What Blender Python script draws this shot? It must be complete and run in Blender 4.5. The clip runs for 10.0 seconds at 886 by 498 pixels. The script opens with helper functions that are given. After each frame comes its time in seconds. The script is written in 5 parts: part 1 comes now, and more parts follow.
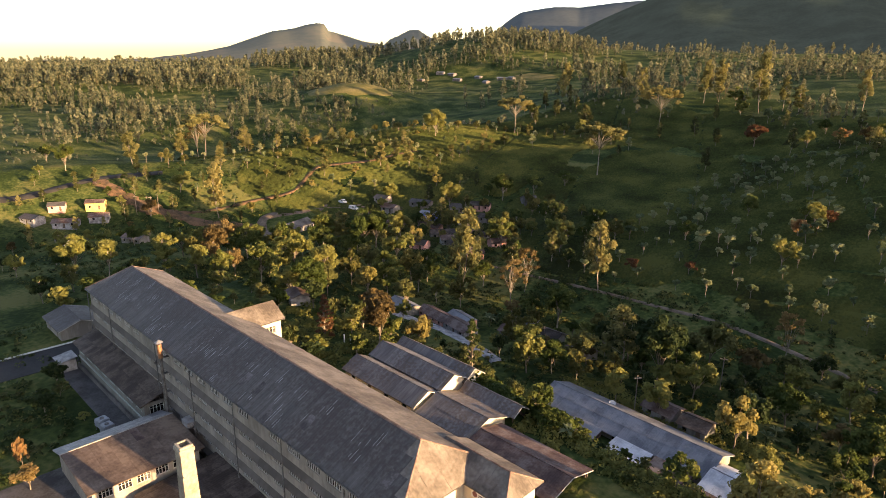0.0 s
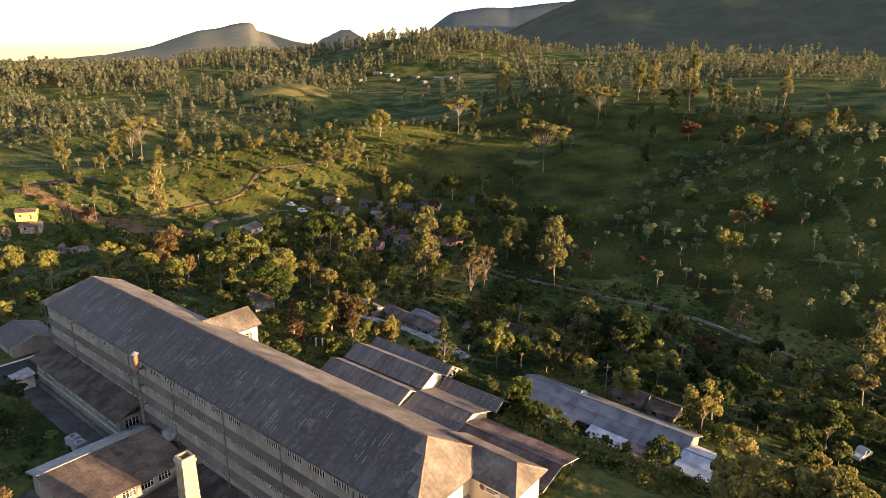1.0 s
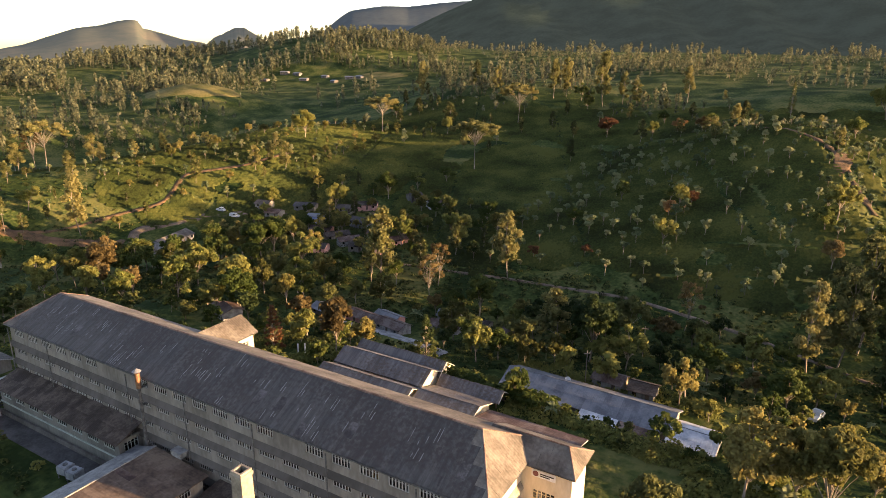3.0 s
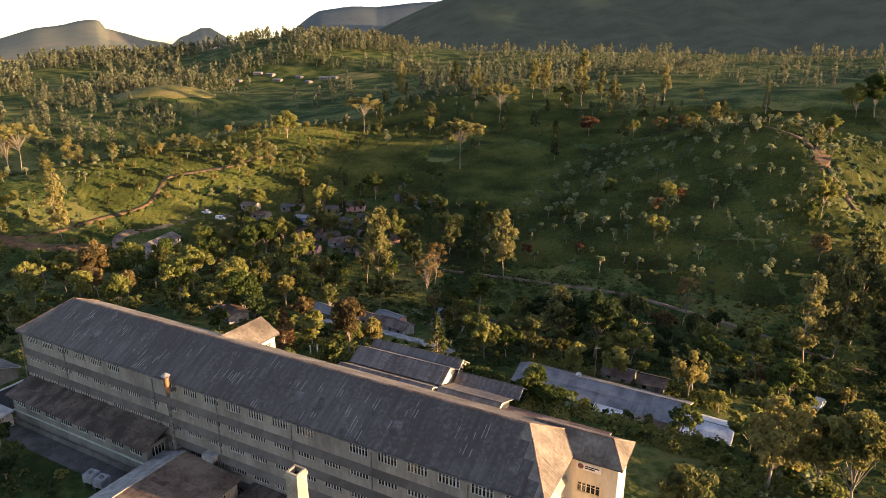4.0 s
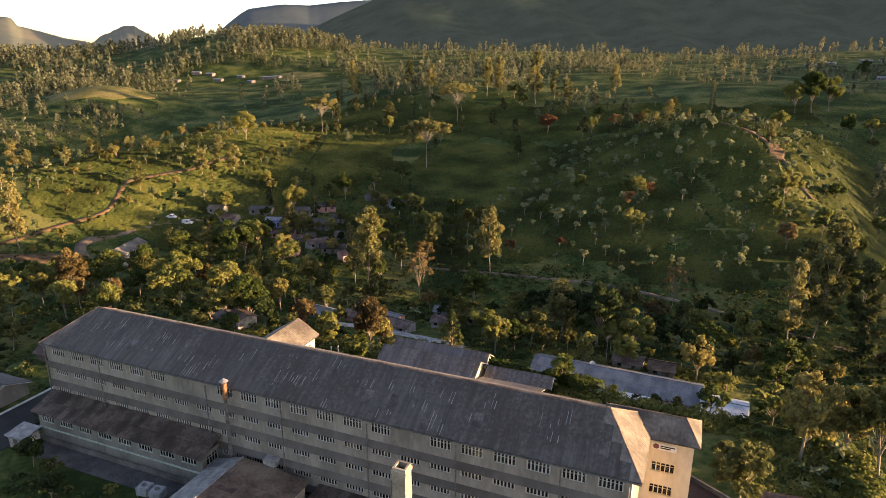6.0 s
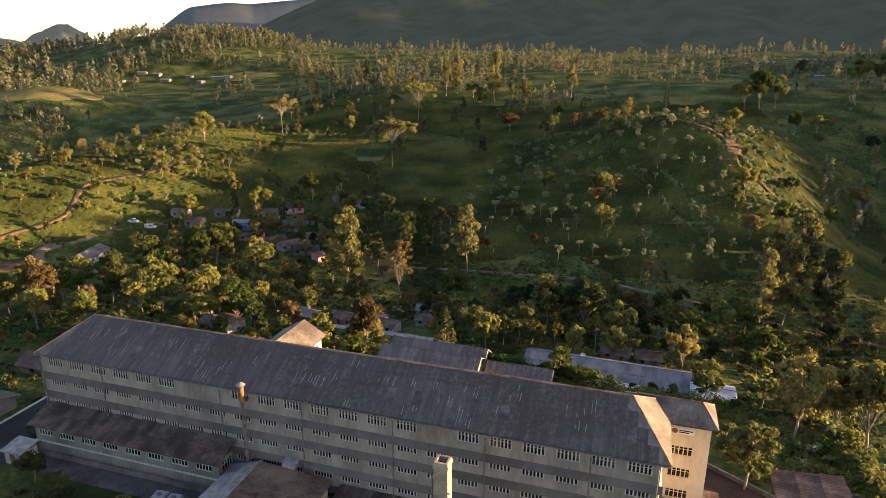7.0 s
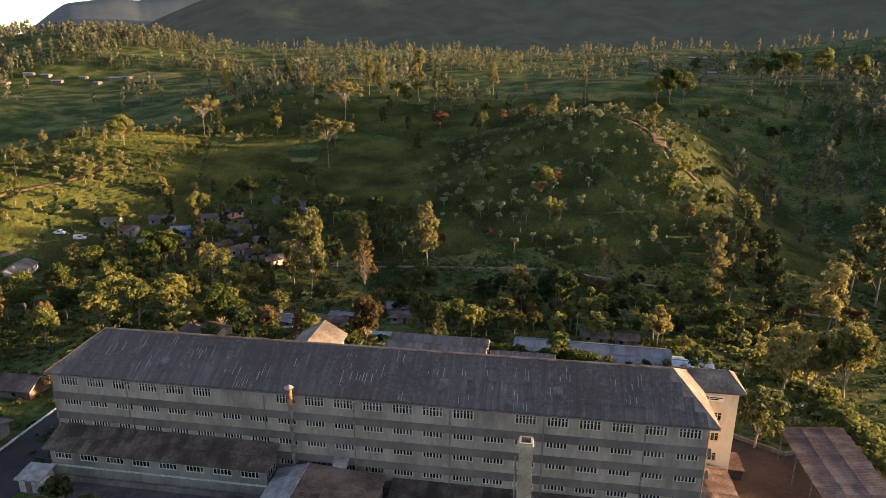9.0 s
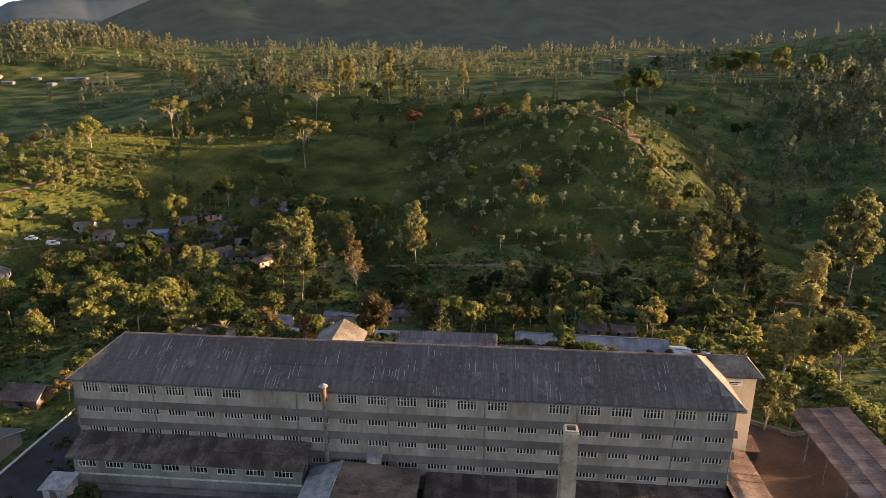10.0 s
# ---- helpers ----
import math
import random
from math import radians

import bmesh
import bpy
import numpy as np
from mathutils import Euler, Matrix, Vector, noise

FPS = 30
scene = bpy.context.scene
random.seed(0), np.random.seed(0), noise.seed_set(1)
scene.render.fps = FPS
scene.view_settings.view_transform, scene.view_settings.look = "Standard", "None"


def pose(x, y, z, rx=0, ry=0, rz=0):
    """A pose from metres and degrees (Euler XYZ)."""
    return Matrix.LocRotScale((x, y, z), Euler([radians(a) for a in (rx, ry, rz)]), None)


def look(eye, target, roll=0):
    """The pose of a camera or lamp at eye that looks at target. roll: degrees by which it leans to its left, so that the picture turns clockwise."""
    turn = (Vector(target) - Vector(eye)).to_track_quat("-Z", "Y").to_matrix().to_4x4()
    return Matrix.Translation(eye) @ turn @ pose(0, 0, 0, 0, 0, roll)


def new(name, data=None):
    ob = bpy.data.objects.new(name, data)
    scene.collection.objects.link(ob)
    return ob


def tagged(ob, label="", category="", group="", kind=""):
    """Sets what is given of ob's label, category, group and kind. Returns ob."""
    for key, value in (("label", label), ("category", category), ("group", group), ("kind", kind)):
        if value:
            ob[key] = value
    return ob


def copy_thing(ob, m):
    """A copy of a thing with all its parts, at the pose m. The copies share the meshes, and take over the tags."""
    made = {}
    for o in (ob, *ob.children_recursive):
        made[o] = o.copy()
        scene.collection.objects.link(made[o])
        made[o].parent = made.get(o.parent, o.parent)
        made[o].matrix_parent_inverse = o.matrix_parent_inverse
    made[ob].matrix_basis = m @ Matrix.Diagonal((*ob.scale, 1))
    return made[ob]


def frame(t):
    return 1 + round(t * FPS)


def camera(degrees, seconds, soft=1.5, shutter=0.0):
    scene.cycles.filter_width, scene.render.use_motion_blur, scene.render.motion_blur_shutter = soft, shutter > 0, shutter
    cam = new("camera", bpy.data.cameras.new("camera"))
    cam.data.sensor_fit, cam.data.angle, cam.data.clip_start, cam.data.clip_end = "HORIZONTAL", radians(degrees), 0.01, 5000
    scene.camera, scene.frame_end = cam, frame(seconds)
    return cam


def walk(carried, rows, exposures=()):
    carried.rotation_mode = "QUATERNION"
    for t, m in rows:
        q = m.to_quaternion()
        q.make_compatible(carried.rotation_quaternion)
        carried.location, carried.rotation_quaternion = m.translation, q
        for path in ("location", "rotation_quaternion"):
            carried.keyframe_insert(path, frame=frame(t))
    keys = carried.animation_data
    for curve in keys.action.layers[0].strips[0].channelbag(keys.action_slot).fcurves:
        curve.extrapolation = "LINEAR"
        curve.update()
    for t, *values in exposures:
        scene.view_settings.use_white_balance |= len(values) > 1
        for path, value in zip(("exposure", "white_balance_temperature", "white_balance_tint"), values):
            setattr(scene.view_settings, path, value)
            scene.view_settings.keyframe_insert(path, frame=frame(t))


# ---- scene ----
cam = camera(69.0, 10.0, soft=0.5)
PATH = [
    (0, (-0.389, 0.323, 57.297), (-1.74, 1.679, 56.718), 0.5),
    (0.5, (-2.073, -2.264, 57.394), (-3.357, -0.844, 56.815), 0.4),
    (1, (-4.658, -4.886, 57.425), (-5.865, -3.4, 56.847), 0.4),
    (1.5, (-7.329, -7.32, 57.294), (-8.467, -5.78, 56.717), 0.4),
    (2, (-10.364, -9.829, 57.303), (-11.434, -8.241, 56.726), 0.4),
    (2.5, (-13.209, -12.148, 57.464), (-14.225, -10.525, 56.885), 0.4),
    (4, (-23.092, -19.05, 57.339), (-23.982, -17.355, 56.761), 0.3),
    (4.5, (-26.314, -21.175, 57.452), (-27.172, -19.463, 56.873), 0.3),
    (5, (-30.075, -23.27, 57.337), (-30.892, -21.539, 56.757), 0.3),
    (5.5, (-33.421, -25.302, 57.325), (-34.194, -23.55, 56.745), 0.3),
    (7, (-44.847, -31.13, 57.161), (-45.418, -29.303, 56.581), 0.3),
    (7.5, (-48.708, -32.855, 57.091), (-49.207, -31.007, 56.511), 0.3),
    (8, (-53.031, -34.624, 57.15), (-53.454, -32.758, 56.569), 0.2),
    (8.5, (-57.033, -36.069, 57.082), (-57.39, -34.189, 56.501), 0.2),
    (9, (-61.502, -37.702, 57.144), (-61.791, -35.811, 56.562), 0.2),
    (9.5, (-65.819, -39.009, 57.165), (-66.047, -37.109, 56.583), 0.2),
    (10, (-70.326, -40.129, 57.041), (-70.495, -38.223, 56.458), 0.1),
]
walk(cam, [(t, look(eye, target, roll)) for t, eye, target, roll in PATH], [(0, 2.3, 7450, 28), (10, 2.3, 7450, 28)])

# ---- world and sun ----
SUN_EL, SUN_AZ = 6.1, 11.5        # degrees: above the horizon; from +x towards +y
world = bpy.data.worlds.new("sky")
scene.world = world
world.use_nodes = True
sky = world.node_tree.nodes.new("ShaderNodeTexSky")
sky.sky_type, sky.sun_disc = "NISHITA", False
sky.sun_elevation, sky.sun_rotation = radians(SUN_EL), radians(90 - SUN_AZ)
sky.air_density, sky.dust_density, sky.ozone_density = 0.7, 0.9, 1.0
world.node_tree.links.new(sky.outputs["Color"], world.node_tree.nodes["Background"].inputs["Color"])
world.node_tree.nodes["Background"].inputs["Strength"].default_value = 0.138

sun = new("sun", bpy.data.lights.new("sun", "SUN"))
sun.data.energy, sun.data.angle, sun.data.color = 5.0, radians(0.6), (1.0, 0.74, 0.40)
sd = Vector((math.cos(radians(SUN_EL)) * math.cos(radians(SUN_AZ)), math.cos(radians(SUN_EL)) * math.sin(radians(SUN_AZ)), math.sin(radians(SUN_EL))))
sun.matrix_world = look(sd * 200, (0, 0, 0))


# ---- materials ----
def material(name, colors, scale=1.0, rough=0.8, metal=0.0, bump=0.3, fine=8.0, vary=0.0, island=False, stretch=(1, 1, 1), mid=(0.35, 0.65), spec=0.3):
    """A surface of two or three colours, mixed by noise at two scales, with relief."""
    m = bpy.data.materials.new(name)
    m.use_nodes = True
    nt = m.node_tree
    b = nt.nodes["Principled BSDF"]
    b.inputs["Roughness"].default_value, b.inputs["Metallic"].default_value = rough, metal
    b.inputs["Specular IOR Level"].default_value = spec
    tc = nt.nodes.new("ShaderNodeTexCoord")
    mp = nt.nodes.new("ShaderNodeMapping")
    mp.inputs["Scale"].default_value = stretch
    geo = nt.nodes.new("ShaderNodeNewGeometry")
    nt.links.new(geo.outputs["Position"], mp.inputs["Vector"])
    big, small = nt.nodes.new("ShaderNodeTexNoise"), nt.nodes.new("ShaderNodeTexNoise")
    for n, sc, det in ((big, scale, 5), (small, scale * fine, 4)):
        n.inputs["Scale"].default_value, n.inputs["Detail"].default_value = sc, det
        nt.links.new(mp.outputs["Vector"], n.inputs["Vector"])
    add = nt.nodes.new("ShaderNodeMath")
    add.operation = "MULTIPLY_ADD"
    nt.links.new(small.outputs["Fac"], add.inputs[0])
    add.inputs[1].default_value = 0.4
    sub = nt.nodes.new("ShaderNodeMath")
    sub.operation = "MULTIPLY_ADD"
    nt.links.new(big.outputs["Fac"], sub.inputs[0])
    sub.inputs[1].default_value, sub.inputs[2].default_value = 0.9, -0.15
    nt.links.new(sub.outputs[0], add.inputs[2])
    value = add.outputs[0]
    if vary:
        rnd = nt.nodes.new("ShaderNodeMath")
        rnd.operation = "MULTIPLY_ADD"
        source = geo.outputs["Random Per Island"] if island else nt.nodes.new("ShaderNodeObjectInfo").outputs["Random"]
        off = nt.nodes.new("ShaderNodeMath")
        off.operation = "SUBTRACT"
        nt.links.new(source, off.inputs[0])
        off.inputs[1].default_value = 0.5
        nt.links.new(off.outputs[0], rnd.inputs[0])
        rnd.inputs[1].default_value = vary
        nt.links.new(value, rnd.inputs[2])
        value = rnd.outputs[0]
    ramp = nt.nodes.new("ShaderNodeValToRGB")
    ramp.color_ramp.elements[0].position, ramp.color_ramp.elements[1].position = mid
    ramp.color_ramp.elements[0].color = (*colors[0], 1)
    ramp.color_ramp.elements[1].color = (*colors[-1], 1)
    if len(colors) == 3:
        e = ramp.color_ramp.elements.new((mid[0] + mid[1]) / 2)
        e.color = (*colors[1], 1)
    nt.links.new(value, ramp.inputs["Fac"])
    nt.links.new(ramp.outputs["Color"], b.inputs["Base Color"])
    if bump:
        bp = nt.nodes.new("ShaderNodeBump")
        bp.inputs["Strength"].default_value, bp.inputs["Distance"].default_value = bump, 0.3 / scale / fine
        nt.links.new(small.outputs["Fac"], bp.inputs["Height"])
        nt.links.new(bp.outputs["Normal"], b.inputs["Normal"])
    return m


M = {
    "ground": material("meadow_and_soil", [(0.018, 0.031, 0.010), (0.043, 0.062, 0.018), (0.105, 0.105, 0.036)], 0.05, 0.95, fine=16, mid=(0.38, 0.64), bump=0.8, spec=0.03),
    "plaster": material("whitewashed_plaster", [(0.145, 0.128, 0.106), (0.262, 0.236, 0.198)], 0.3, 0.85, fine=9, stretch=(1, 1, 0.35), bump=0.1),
    "whitewash": material("stained_whitewash", [(0.14, 0.135, 0.13), (0.34, 0.33, 0.32)], 0.7, 0.85, fine=6, bump=0.1),
    "concrete": material("mouldy_concrete", [(0.07, 0.063, 0.056), (0.165, 0.152, 0.138)], 0.35, 0.9, fine=7, bump=0.2),
    # soot plus the shade of the front, both in one dark colour
    "hood": material("sooty_shaded_render", [(0.066, 0.058, 0.050), (0.120, 0.107, 0.094)], 0.12, 0.9, fine=10, stretch=(1, 1, 0.5), bump=0.1),
    "annex": material("grey_green_plaster", [(0.088, 0.086, 0.074), (0.175, 0.170, 0.148)], 0.3, 0.85, fine=9, stretch=(1, 1, 0.35), bump=0.1),
    "paving": material("damp_grimy_concrete", [(0.032, 0.031, 0.030), (0.082, 0.080, 0.078)], 0.35, 0.9, fine=9, bump=0.2),
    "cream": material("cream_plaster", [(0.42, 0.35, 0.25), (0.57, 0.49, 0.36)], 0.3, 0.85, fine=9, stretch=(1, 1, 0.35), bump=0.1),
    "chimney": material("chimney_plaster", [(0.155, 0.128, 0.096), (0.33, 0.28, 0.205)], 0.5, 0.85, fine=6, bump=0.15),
    # roof's lighter copy: sun on hips and back slope put into the colour
    "roof_joined": material("sunlit_weathered_sheeting", [(0.065, 0.053, 0.042), (0.115, 0.098, 0.078), (0.175, 0.152, 0.125)], 0.30, 0.7, fine=7, bump=0.3),
    "roof_worn": material("lichened_cement_sheet", [(0.035, 0.030, 0.028), (0.065, 0.057, 0.053), (0.12, 0.11, 0.104)], 0.5, 0.75, fine=7, vary=0.08, bump=0.3),
    "moss": material("mossy_brown_sheet", [(0.028, 0.02, 0.015), (0.053, 0.039, 0.03), (0.095, 0.074, 0.06)], 0.4, 0.85, fine=7, vary=0.2, bump=0.3),
    "moss_joined": material("mossy_brown_sheeting", [(0.028, 0.02, 0.015), (0.053, 0.039, 0.03), (0.095, 0.074, 0.06)], 0.4, 0.85, fine=7, bump=0.3),
    "rust": material("rusted_iron_sheet", [(0.045, 0.025, 0.02), (0.082, 0.050, 0.039), (0.135, 0.102, 0.085)], 0.35, 0.7, fine=7, vary=0.10, bump=0.3),
    "rust_joined": material("rusted_iron_sheeting", [(0.055, 0.028, 0.02), (0.11, 0.064, 0.046), (0.175, 0.135, 0.11)], 0.35, 0.7, fine=7, bump=0.3),
    "tan": material("faded_brown_sheet", [(0.060, 0.040, 0.029), (0.108, 0.077, 0.056), (0.165, 0.122, 0.089)], 0.3, 0.75, fine=7, vary=0.1, bump=0.2),
    "tin": material("galvanised_sheet", [(0.10, 0.105, 0.115), (0.19, 0.195, 0.205)], 0.4, 0.5, 0.2, fine=7, vary=0.2, bump=0.2),
    "tin_joined": material("galvanised_sheeting", [(0.10, 0.105, 0.115), (0.19, 0.195, 0.205)], 0.4, 0.5, 0.2, fine=7, bump=0.2),
    "tin_bright": material("new_zinc_sheet", [(0.30, 0.32, 0.34), (0.50, 0.52, 0.54)], 0.5, 0.5, 0.1, fine=5, bump=0.1),
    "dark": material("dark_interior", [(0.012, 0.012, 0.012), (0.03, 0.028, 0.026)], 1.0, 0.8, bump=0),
    "wood": material("white_painted_timber", [(0.28, 0.27, 0.245), (0.42, 0.405, 0.37)], 2.0, 0.6, bump=0.05),
    "cream_wood": material("cream_painted_timber", [(0.42, 0.34, 0.2), (0.56, 0.47, 0.3)], 2.0, 0.6, bump=0.05),
    "green_wood": material("grey_green_timber", [(0.22, 0.26, 0.23), (0.38, 0.42, 0.38)], 2.0, 0.6, bump=0.05),
    "timber": material("dark_timber", [(0.05, 0.035, 0.025), (0.12, 0.085, 0.06)], 2.0, 0.8, bump=0.1),
    "iron": material("grimy_iron", [(0.06, 0.06, 0.058), (0.16, 0.155, 0.145)], 1.5, 0.6, 0.2, bump=0.1),
    "copper": material("rust_brown_steel", [(0.16, 0.08, 0.045), (0.34, 0.19, 0.11)], 2.0, 0.45, 0.5, bump=0.1),
    "ridge": material("rust_stained_capping", [(0.10, 0.06, 0.045), (0.24, 0.17, 0.13)], 0.5, 0.75, bump=0.1),
    "strip": material("pale_lap_strip", [(0.14, 0.138, 0.135), (0.28, 0.275, 0.265)], 1.0, 0.6, bump=0.0),
    "white": material("white_paint", [(0.46, 0.46, 0.44), (0.62, 0.62, 0.60)], 1.5, 0.5, bump=0.02),
    "tankpaint": material("grey_blue_tank_paint", [(0.15, 0.165, 0.175), (0.25, 0.265, 0.275)], 1.5, 0.5, bump=0.02),
    "sign_red": material("faded_red_paint", [(0.10, 0.03, 0.03), (0.16, 0.05, 0.045)], 2.0, 0.6, bump=0),
    "soil": material("bare_orange_soil", [(0.045, 0.034, 0.015), (0.10, 0.060, 0.030), (0.15, 0.088, 0.046)], 0.35, 0.95, fine=8, bump=0.5),
    "dirt": material("trodden_dirt_track", [(0.075, 0.056, 0.038), (0.165, 0.124, 0.086)], 0.3, 0.95, fine=8, bump=0.4),
    "yard": material("red_earth_yard", [(0.038, 0.021, 0.014), (0.08, 0.045, 0.029)], 0.2, 0.95, fine=9, bump=0.4),
    "asphalt": material("worn_asphalt", [(0.014, 0.0135, 0.013), (0.030, 0.028, 0.026)], 0.3, 0.9, fine=12, bump=0.3),
    "drygrass": material("dry_golden_grass", [(0.065, 0.07, 0.024), (0.115, 0.105, 0.04), (0.17, 0.14, 0.06)], 0.06, 0.95, fine=10, bump=0.4, spec=0.03),
    # far slopes: distance haze is mixed into these base colours
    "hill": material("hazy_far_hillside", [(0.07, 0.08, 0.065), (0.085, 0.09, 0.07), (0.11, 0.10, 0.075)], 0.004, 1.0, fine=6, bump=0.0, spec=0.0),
    "farhill": material("haze_blue_far_mountain", [(0.04, 0.05, 0.055), (0.055, 0.066, 0.068)], 0.004, 1.0, fine=9, bump=0.0, spec=0.0),
    "range": material("hazed_dark_wooded_range", [(0.010, 0.018, 0.012), (0.026, 0.038, 0.026)], 0.012, 1.0, fine=9, bump=0.0, spec=0.0),
}


def glass(name):
    m = bpy.data.materials.new(name)
    m.use_nodes = True
    nt = m.node_tree
    b = nt.nodes["Principled BSDF"]
    b.inputs["Transmission Weight"].default_value = 0.8
    b.inputs["Roughness"].default_value = 0.12
    info, ramp = nt.nodes.new("ShaderNodeObjectInfo"), nt.nodes.new("ShaderNodeValToRGB")
    ramp.color_ramp.elements[0].position, ramp.color_ramp.elements[1].position = 0.7, 1.0
    ramp.color_ramp.elements[0].color, ramp.color_ramp.elements[1].color = (0.10, 0.105, 0.11, 1), (0.45, 0.45, 0.43, 1)
    nt.links.new(info.outputs["Random"], ramp.inputs["Fac"])
    nt.links.new(ramp.outputs["Color"], b.inputs["Base Color"])
    return m


def roof_material(name, colors, brown):
    """Old cement sheeting: streaks that run down the slope, mottling, and brown lichen in patches."""
    m = material(name, colors, 0.55, 0.7, fine=7, vary=0.07, bump=0.3, stretch=(2.6, 0.22, 0.22), mid=(0.3, 0.72))
    nt = m.node_tree
    b = nt.nodes["Principled BSDF"]
    geo, mask, grain = nt.nodes.new("ShaderNodeNewGeometry"), nt.nodes.new("ShaderNodeTexNoise"), nt.nodes.new("ShaderNodeTexNoise")
    mask.inputs["Scale"].default_value, mask.inputs["Detail"].default_value = 0.09, 6
    grain.inputs["Scale"].default_value, grain.inputs["Detail"].default_value = 2.2, 3
    for n in (mask, grain):
        nt.links.new(geo.outputs["Position"], n.inputs["Vector"])
    both = nt.nodes.new("ShaderNodeMath")
    both.operation = "MULTIPLY"
    nt.links.new(mask.outputs["Fac"], both.inputs[0]), nt.links.new(grain.outputs["Fac"], both.inputs[1])
    edge = nt.nodes.new("ShaderNodeMapRange")
    edge.inputs["From Min"].default_value, edge.inputs["From Max"].default_value, edge.inputs["To Max"].default_value = 0.22, 0.36, 0.8
    nt.links.new(both.outputs[0], edge.inputs["Value"])
    mix = nt.nodes.new("ShaderNodeMix")
    mix.data_type = "RGBA"
    nt.links.new(edge.outputs["Result"], mix.inputs[0])
    nt.links.new(b.inputs["Base Color"].links[0].from_socket, mix.inputs[6])
    mix.inputs[7].default_value = (*brown, 1)
    nt.links.new(mix.outputs[2], b.inputs["Base Color"])
    return m


M["roof"] = roof_material("weathered_cement_sheet", [(0.038, 0.035, 0.032), (0.065, 0.060, 0.055), (0.098, 0.092, 0.083)], (0.044, 0.033, 0.028))
M["roof_pale"] = roof_material("faded_cement_sheet", [(0.065, 0.063, 0.064), (0.110, 0.108, 0.109), (0.16, 0.157, 0.155)], (0.075, 0.058, 0.046))
M["glass"] = glass("dusty_window_glass")
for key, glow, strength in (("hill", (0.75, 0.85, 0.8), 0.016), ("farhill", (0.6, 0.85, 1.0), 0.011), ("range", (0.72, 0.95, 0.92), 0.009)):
    shader = M[key].node_tree.nodes["Principled BSDF"]          # haze painted in: the far mountains glow faintly themselves
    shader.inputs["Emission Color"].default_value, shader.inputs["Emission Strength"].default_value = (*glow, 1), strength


# ---- building blocks ----
def part(name, bm, mat, parent=None, label="", smooth=False):
    me = bpy.data.meshes.new(name)
    bmesh.ops.recalc_face_normals(bm, faces=bm.faces)
    bm.to_mesh(me)
    bm.free()
    me.materials.append(mat)
    if smooth:
        me.shade_smooth()
    ob = new(name, me)
    if parent:
        ob.parent = parent
    return tagged(ob, label)


def thing(name, label, category, m=Matrix(), group=""):
    ob = new(name)
    ob.matrix_world = m
    return tagged(ob, label, category, group)


def box(bm, x0, y0, z0, x1, y1, z1):
    v = [bm.verts.new((x, y, z)) for x in (x0, x1) for y in (y0, y1) for z in (z0, z1)]
    for f in ((0, 1, 3, 2), (4, 6, 7, 5), (0, 4, 5, 1), (2, 3, 7, 6), (0, 2, 6, 4), (1, 5, 7, 3)):
        bm.faces.new([v[i] for i in f])


def boxes(*rows):
    bm = bmesh.new()
    for r in rows:
        box(bm, *r)
    return bm


def slab(bm, pts, thick):
    """A plate under the polygon pts, that thick."""
    top = [bm.verts.new(p) for p in pts]
    low = [bm.verts.new((p[0], p[1], p[2] - thick)) for p in pts]
    bm.faces.new(top), bm.faces.new(low[::-1])
    for i in range(len(pts)):
        j = (i + 1) % len(pts)
        bm.faces.new((top[i], low[i], low[j], top[j]))


def mesh_from(name, verts, faces, mat, smooth=False):
    me = bpy.data.meshes.new(name)
    me.from_pydata(verts.tolist() if hasattr(verts, "tolist") else verts, [], faces.tolist() if hasattr(faces, "tolist") else faces)
    me.materials.append(mat)
    if smooth:
        me.shade_smooth()
    return me


# ---- terrain ----
def ease(a, b, v):
    t = np.clip((v - a) / (b - a), 0, 1)
    return t * t * (3 - 2 * t)


NORTH = ((-200, 0), (88, -8.6), (104, -9.2), (120, -13.2), (135, -15), (150, -15), (200, -9), (250, -3), (300, 4), (377, 20), (455, 36), (700, 42), (900, 44), (1200, 48), (1500, 52), (2300, 60), (5000, 60))
CREST = ((-60, 56), (15, 56), (24, 60), (29, 70), (33, 82), (36, 87), (40, 88), (42, 89), (44, 77), (48, 65), (51, 56), (55, 43), (59, 36), (66, 22), (75, 14), (120, 12))
WEST = ((0, -4), (120, -8), (200, -14), (235, -18), (258, -13), (280, -4), (306, 3), (365, 3), (450, 6), (600, 12), (900, 14), (1500, 12), (3000, 2), (5000, -20))

HILLS = (               # knolls, spurs and hollows: middle, rise, half-widths
    (-305, 200, 8.0, 36, 45), (-350, 180, -4.1, 45, 45), (-185, 375, -5.8, 50, 45), (-290, 415, 5.7, 60, 50), (-35, 303, 19.0, 36, 38), (-30, 255, 2.2, 30, 32), (4, 265, 11.0, 24, 35),
    (-10, 210, 6.2, 28, 25), (-60, 215, 3.4, 35, 30), (44, 255, -15.0, 24, 48), (82, 305, -12.0, 36, 60), (0, 150, 2.3, 45, 25),
    (-120, 475, -8.8, 70, 50), (-410, 310, -13.0, 40, 55), (-300, 292, 8.0, 36, 38), (-430, 215, -10.0, 50, 50), (25, 320, 5.0, 22, 25), (-548, 414, 17.0, 45, 35), (-565, 600, -7.5, 60, 45))


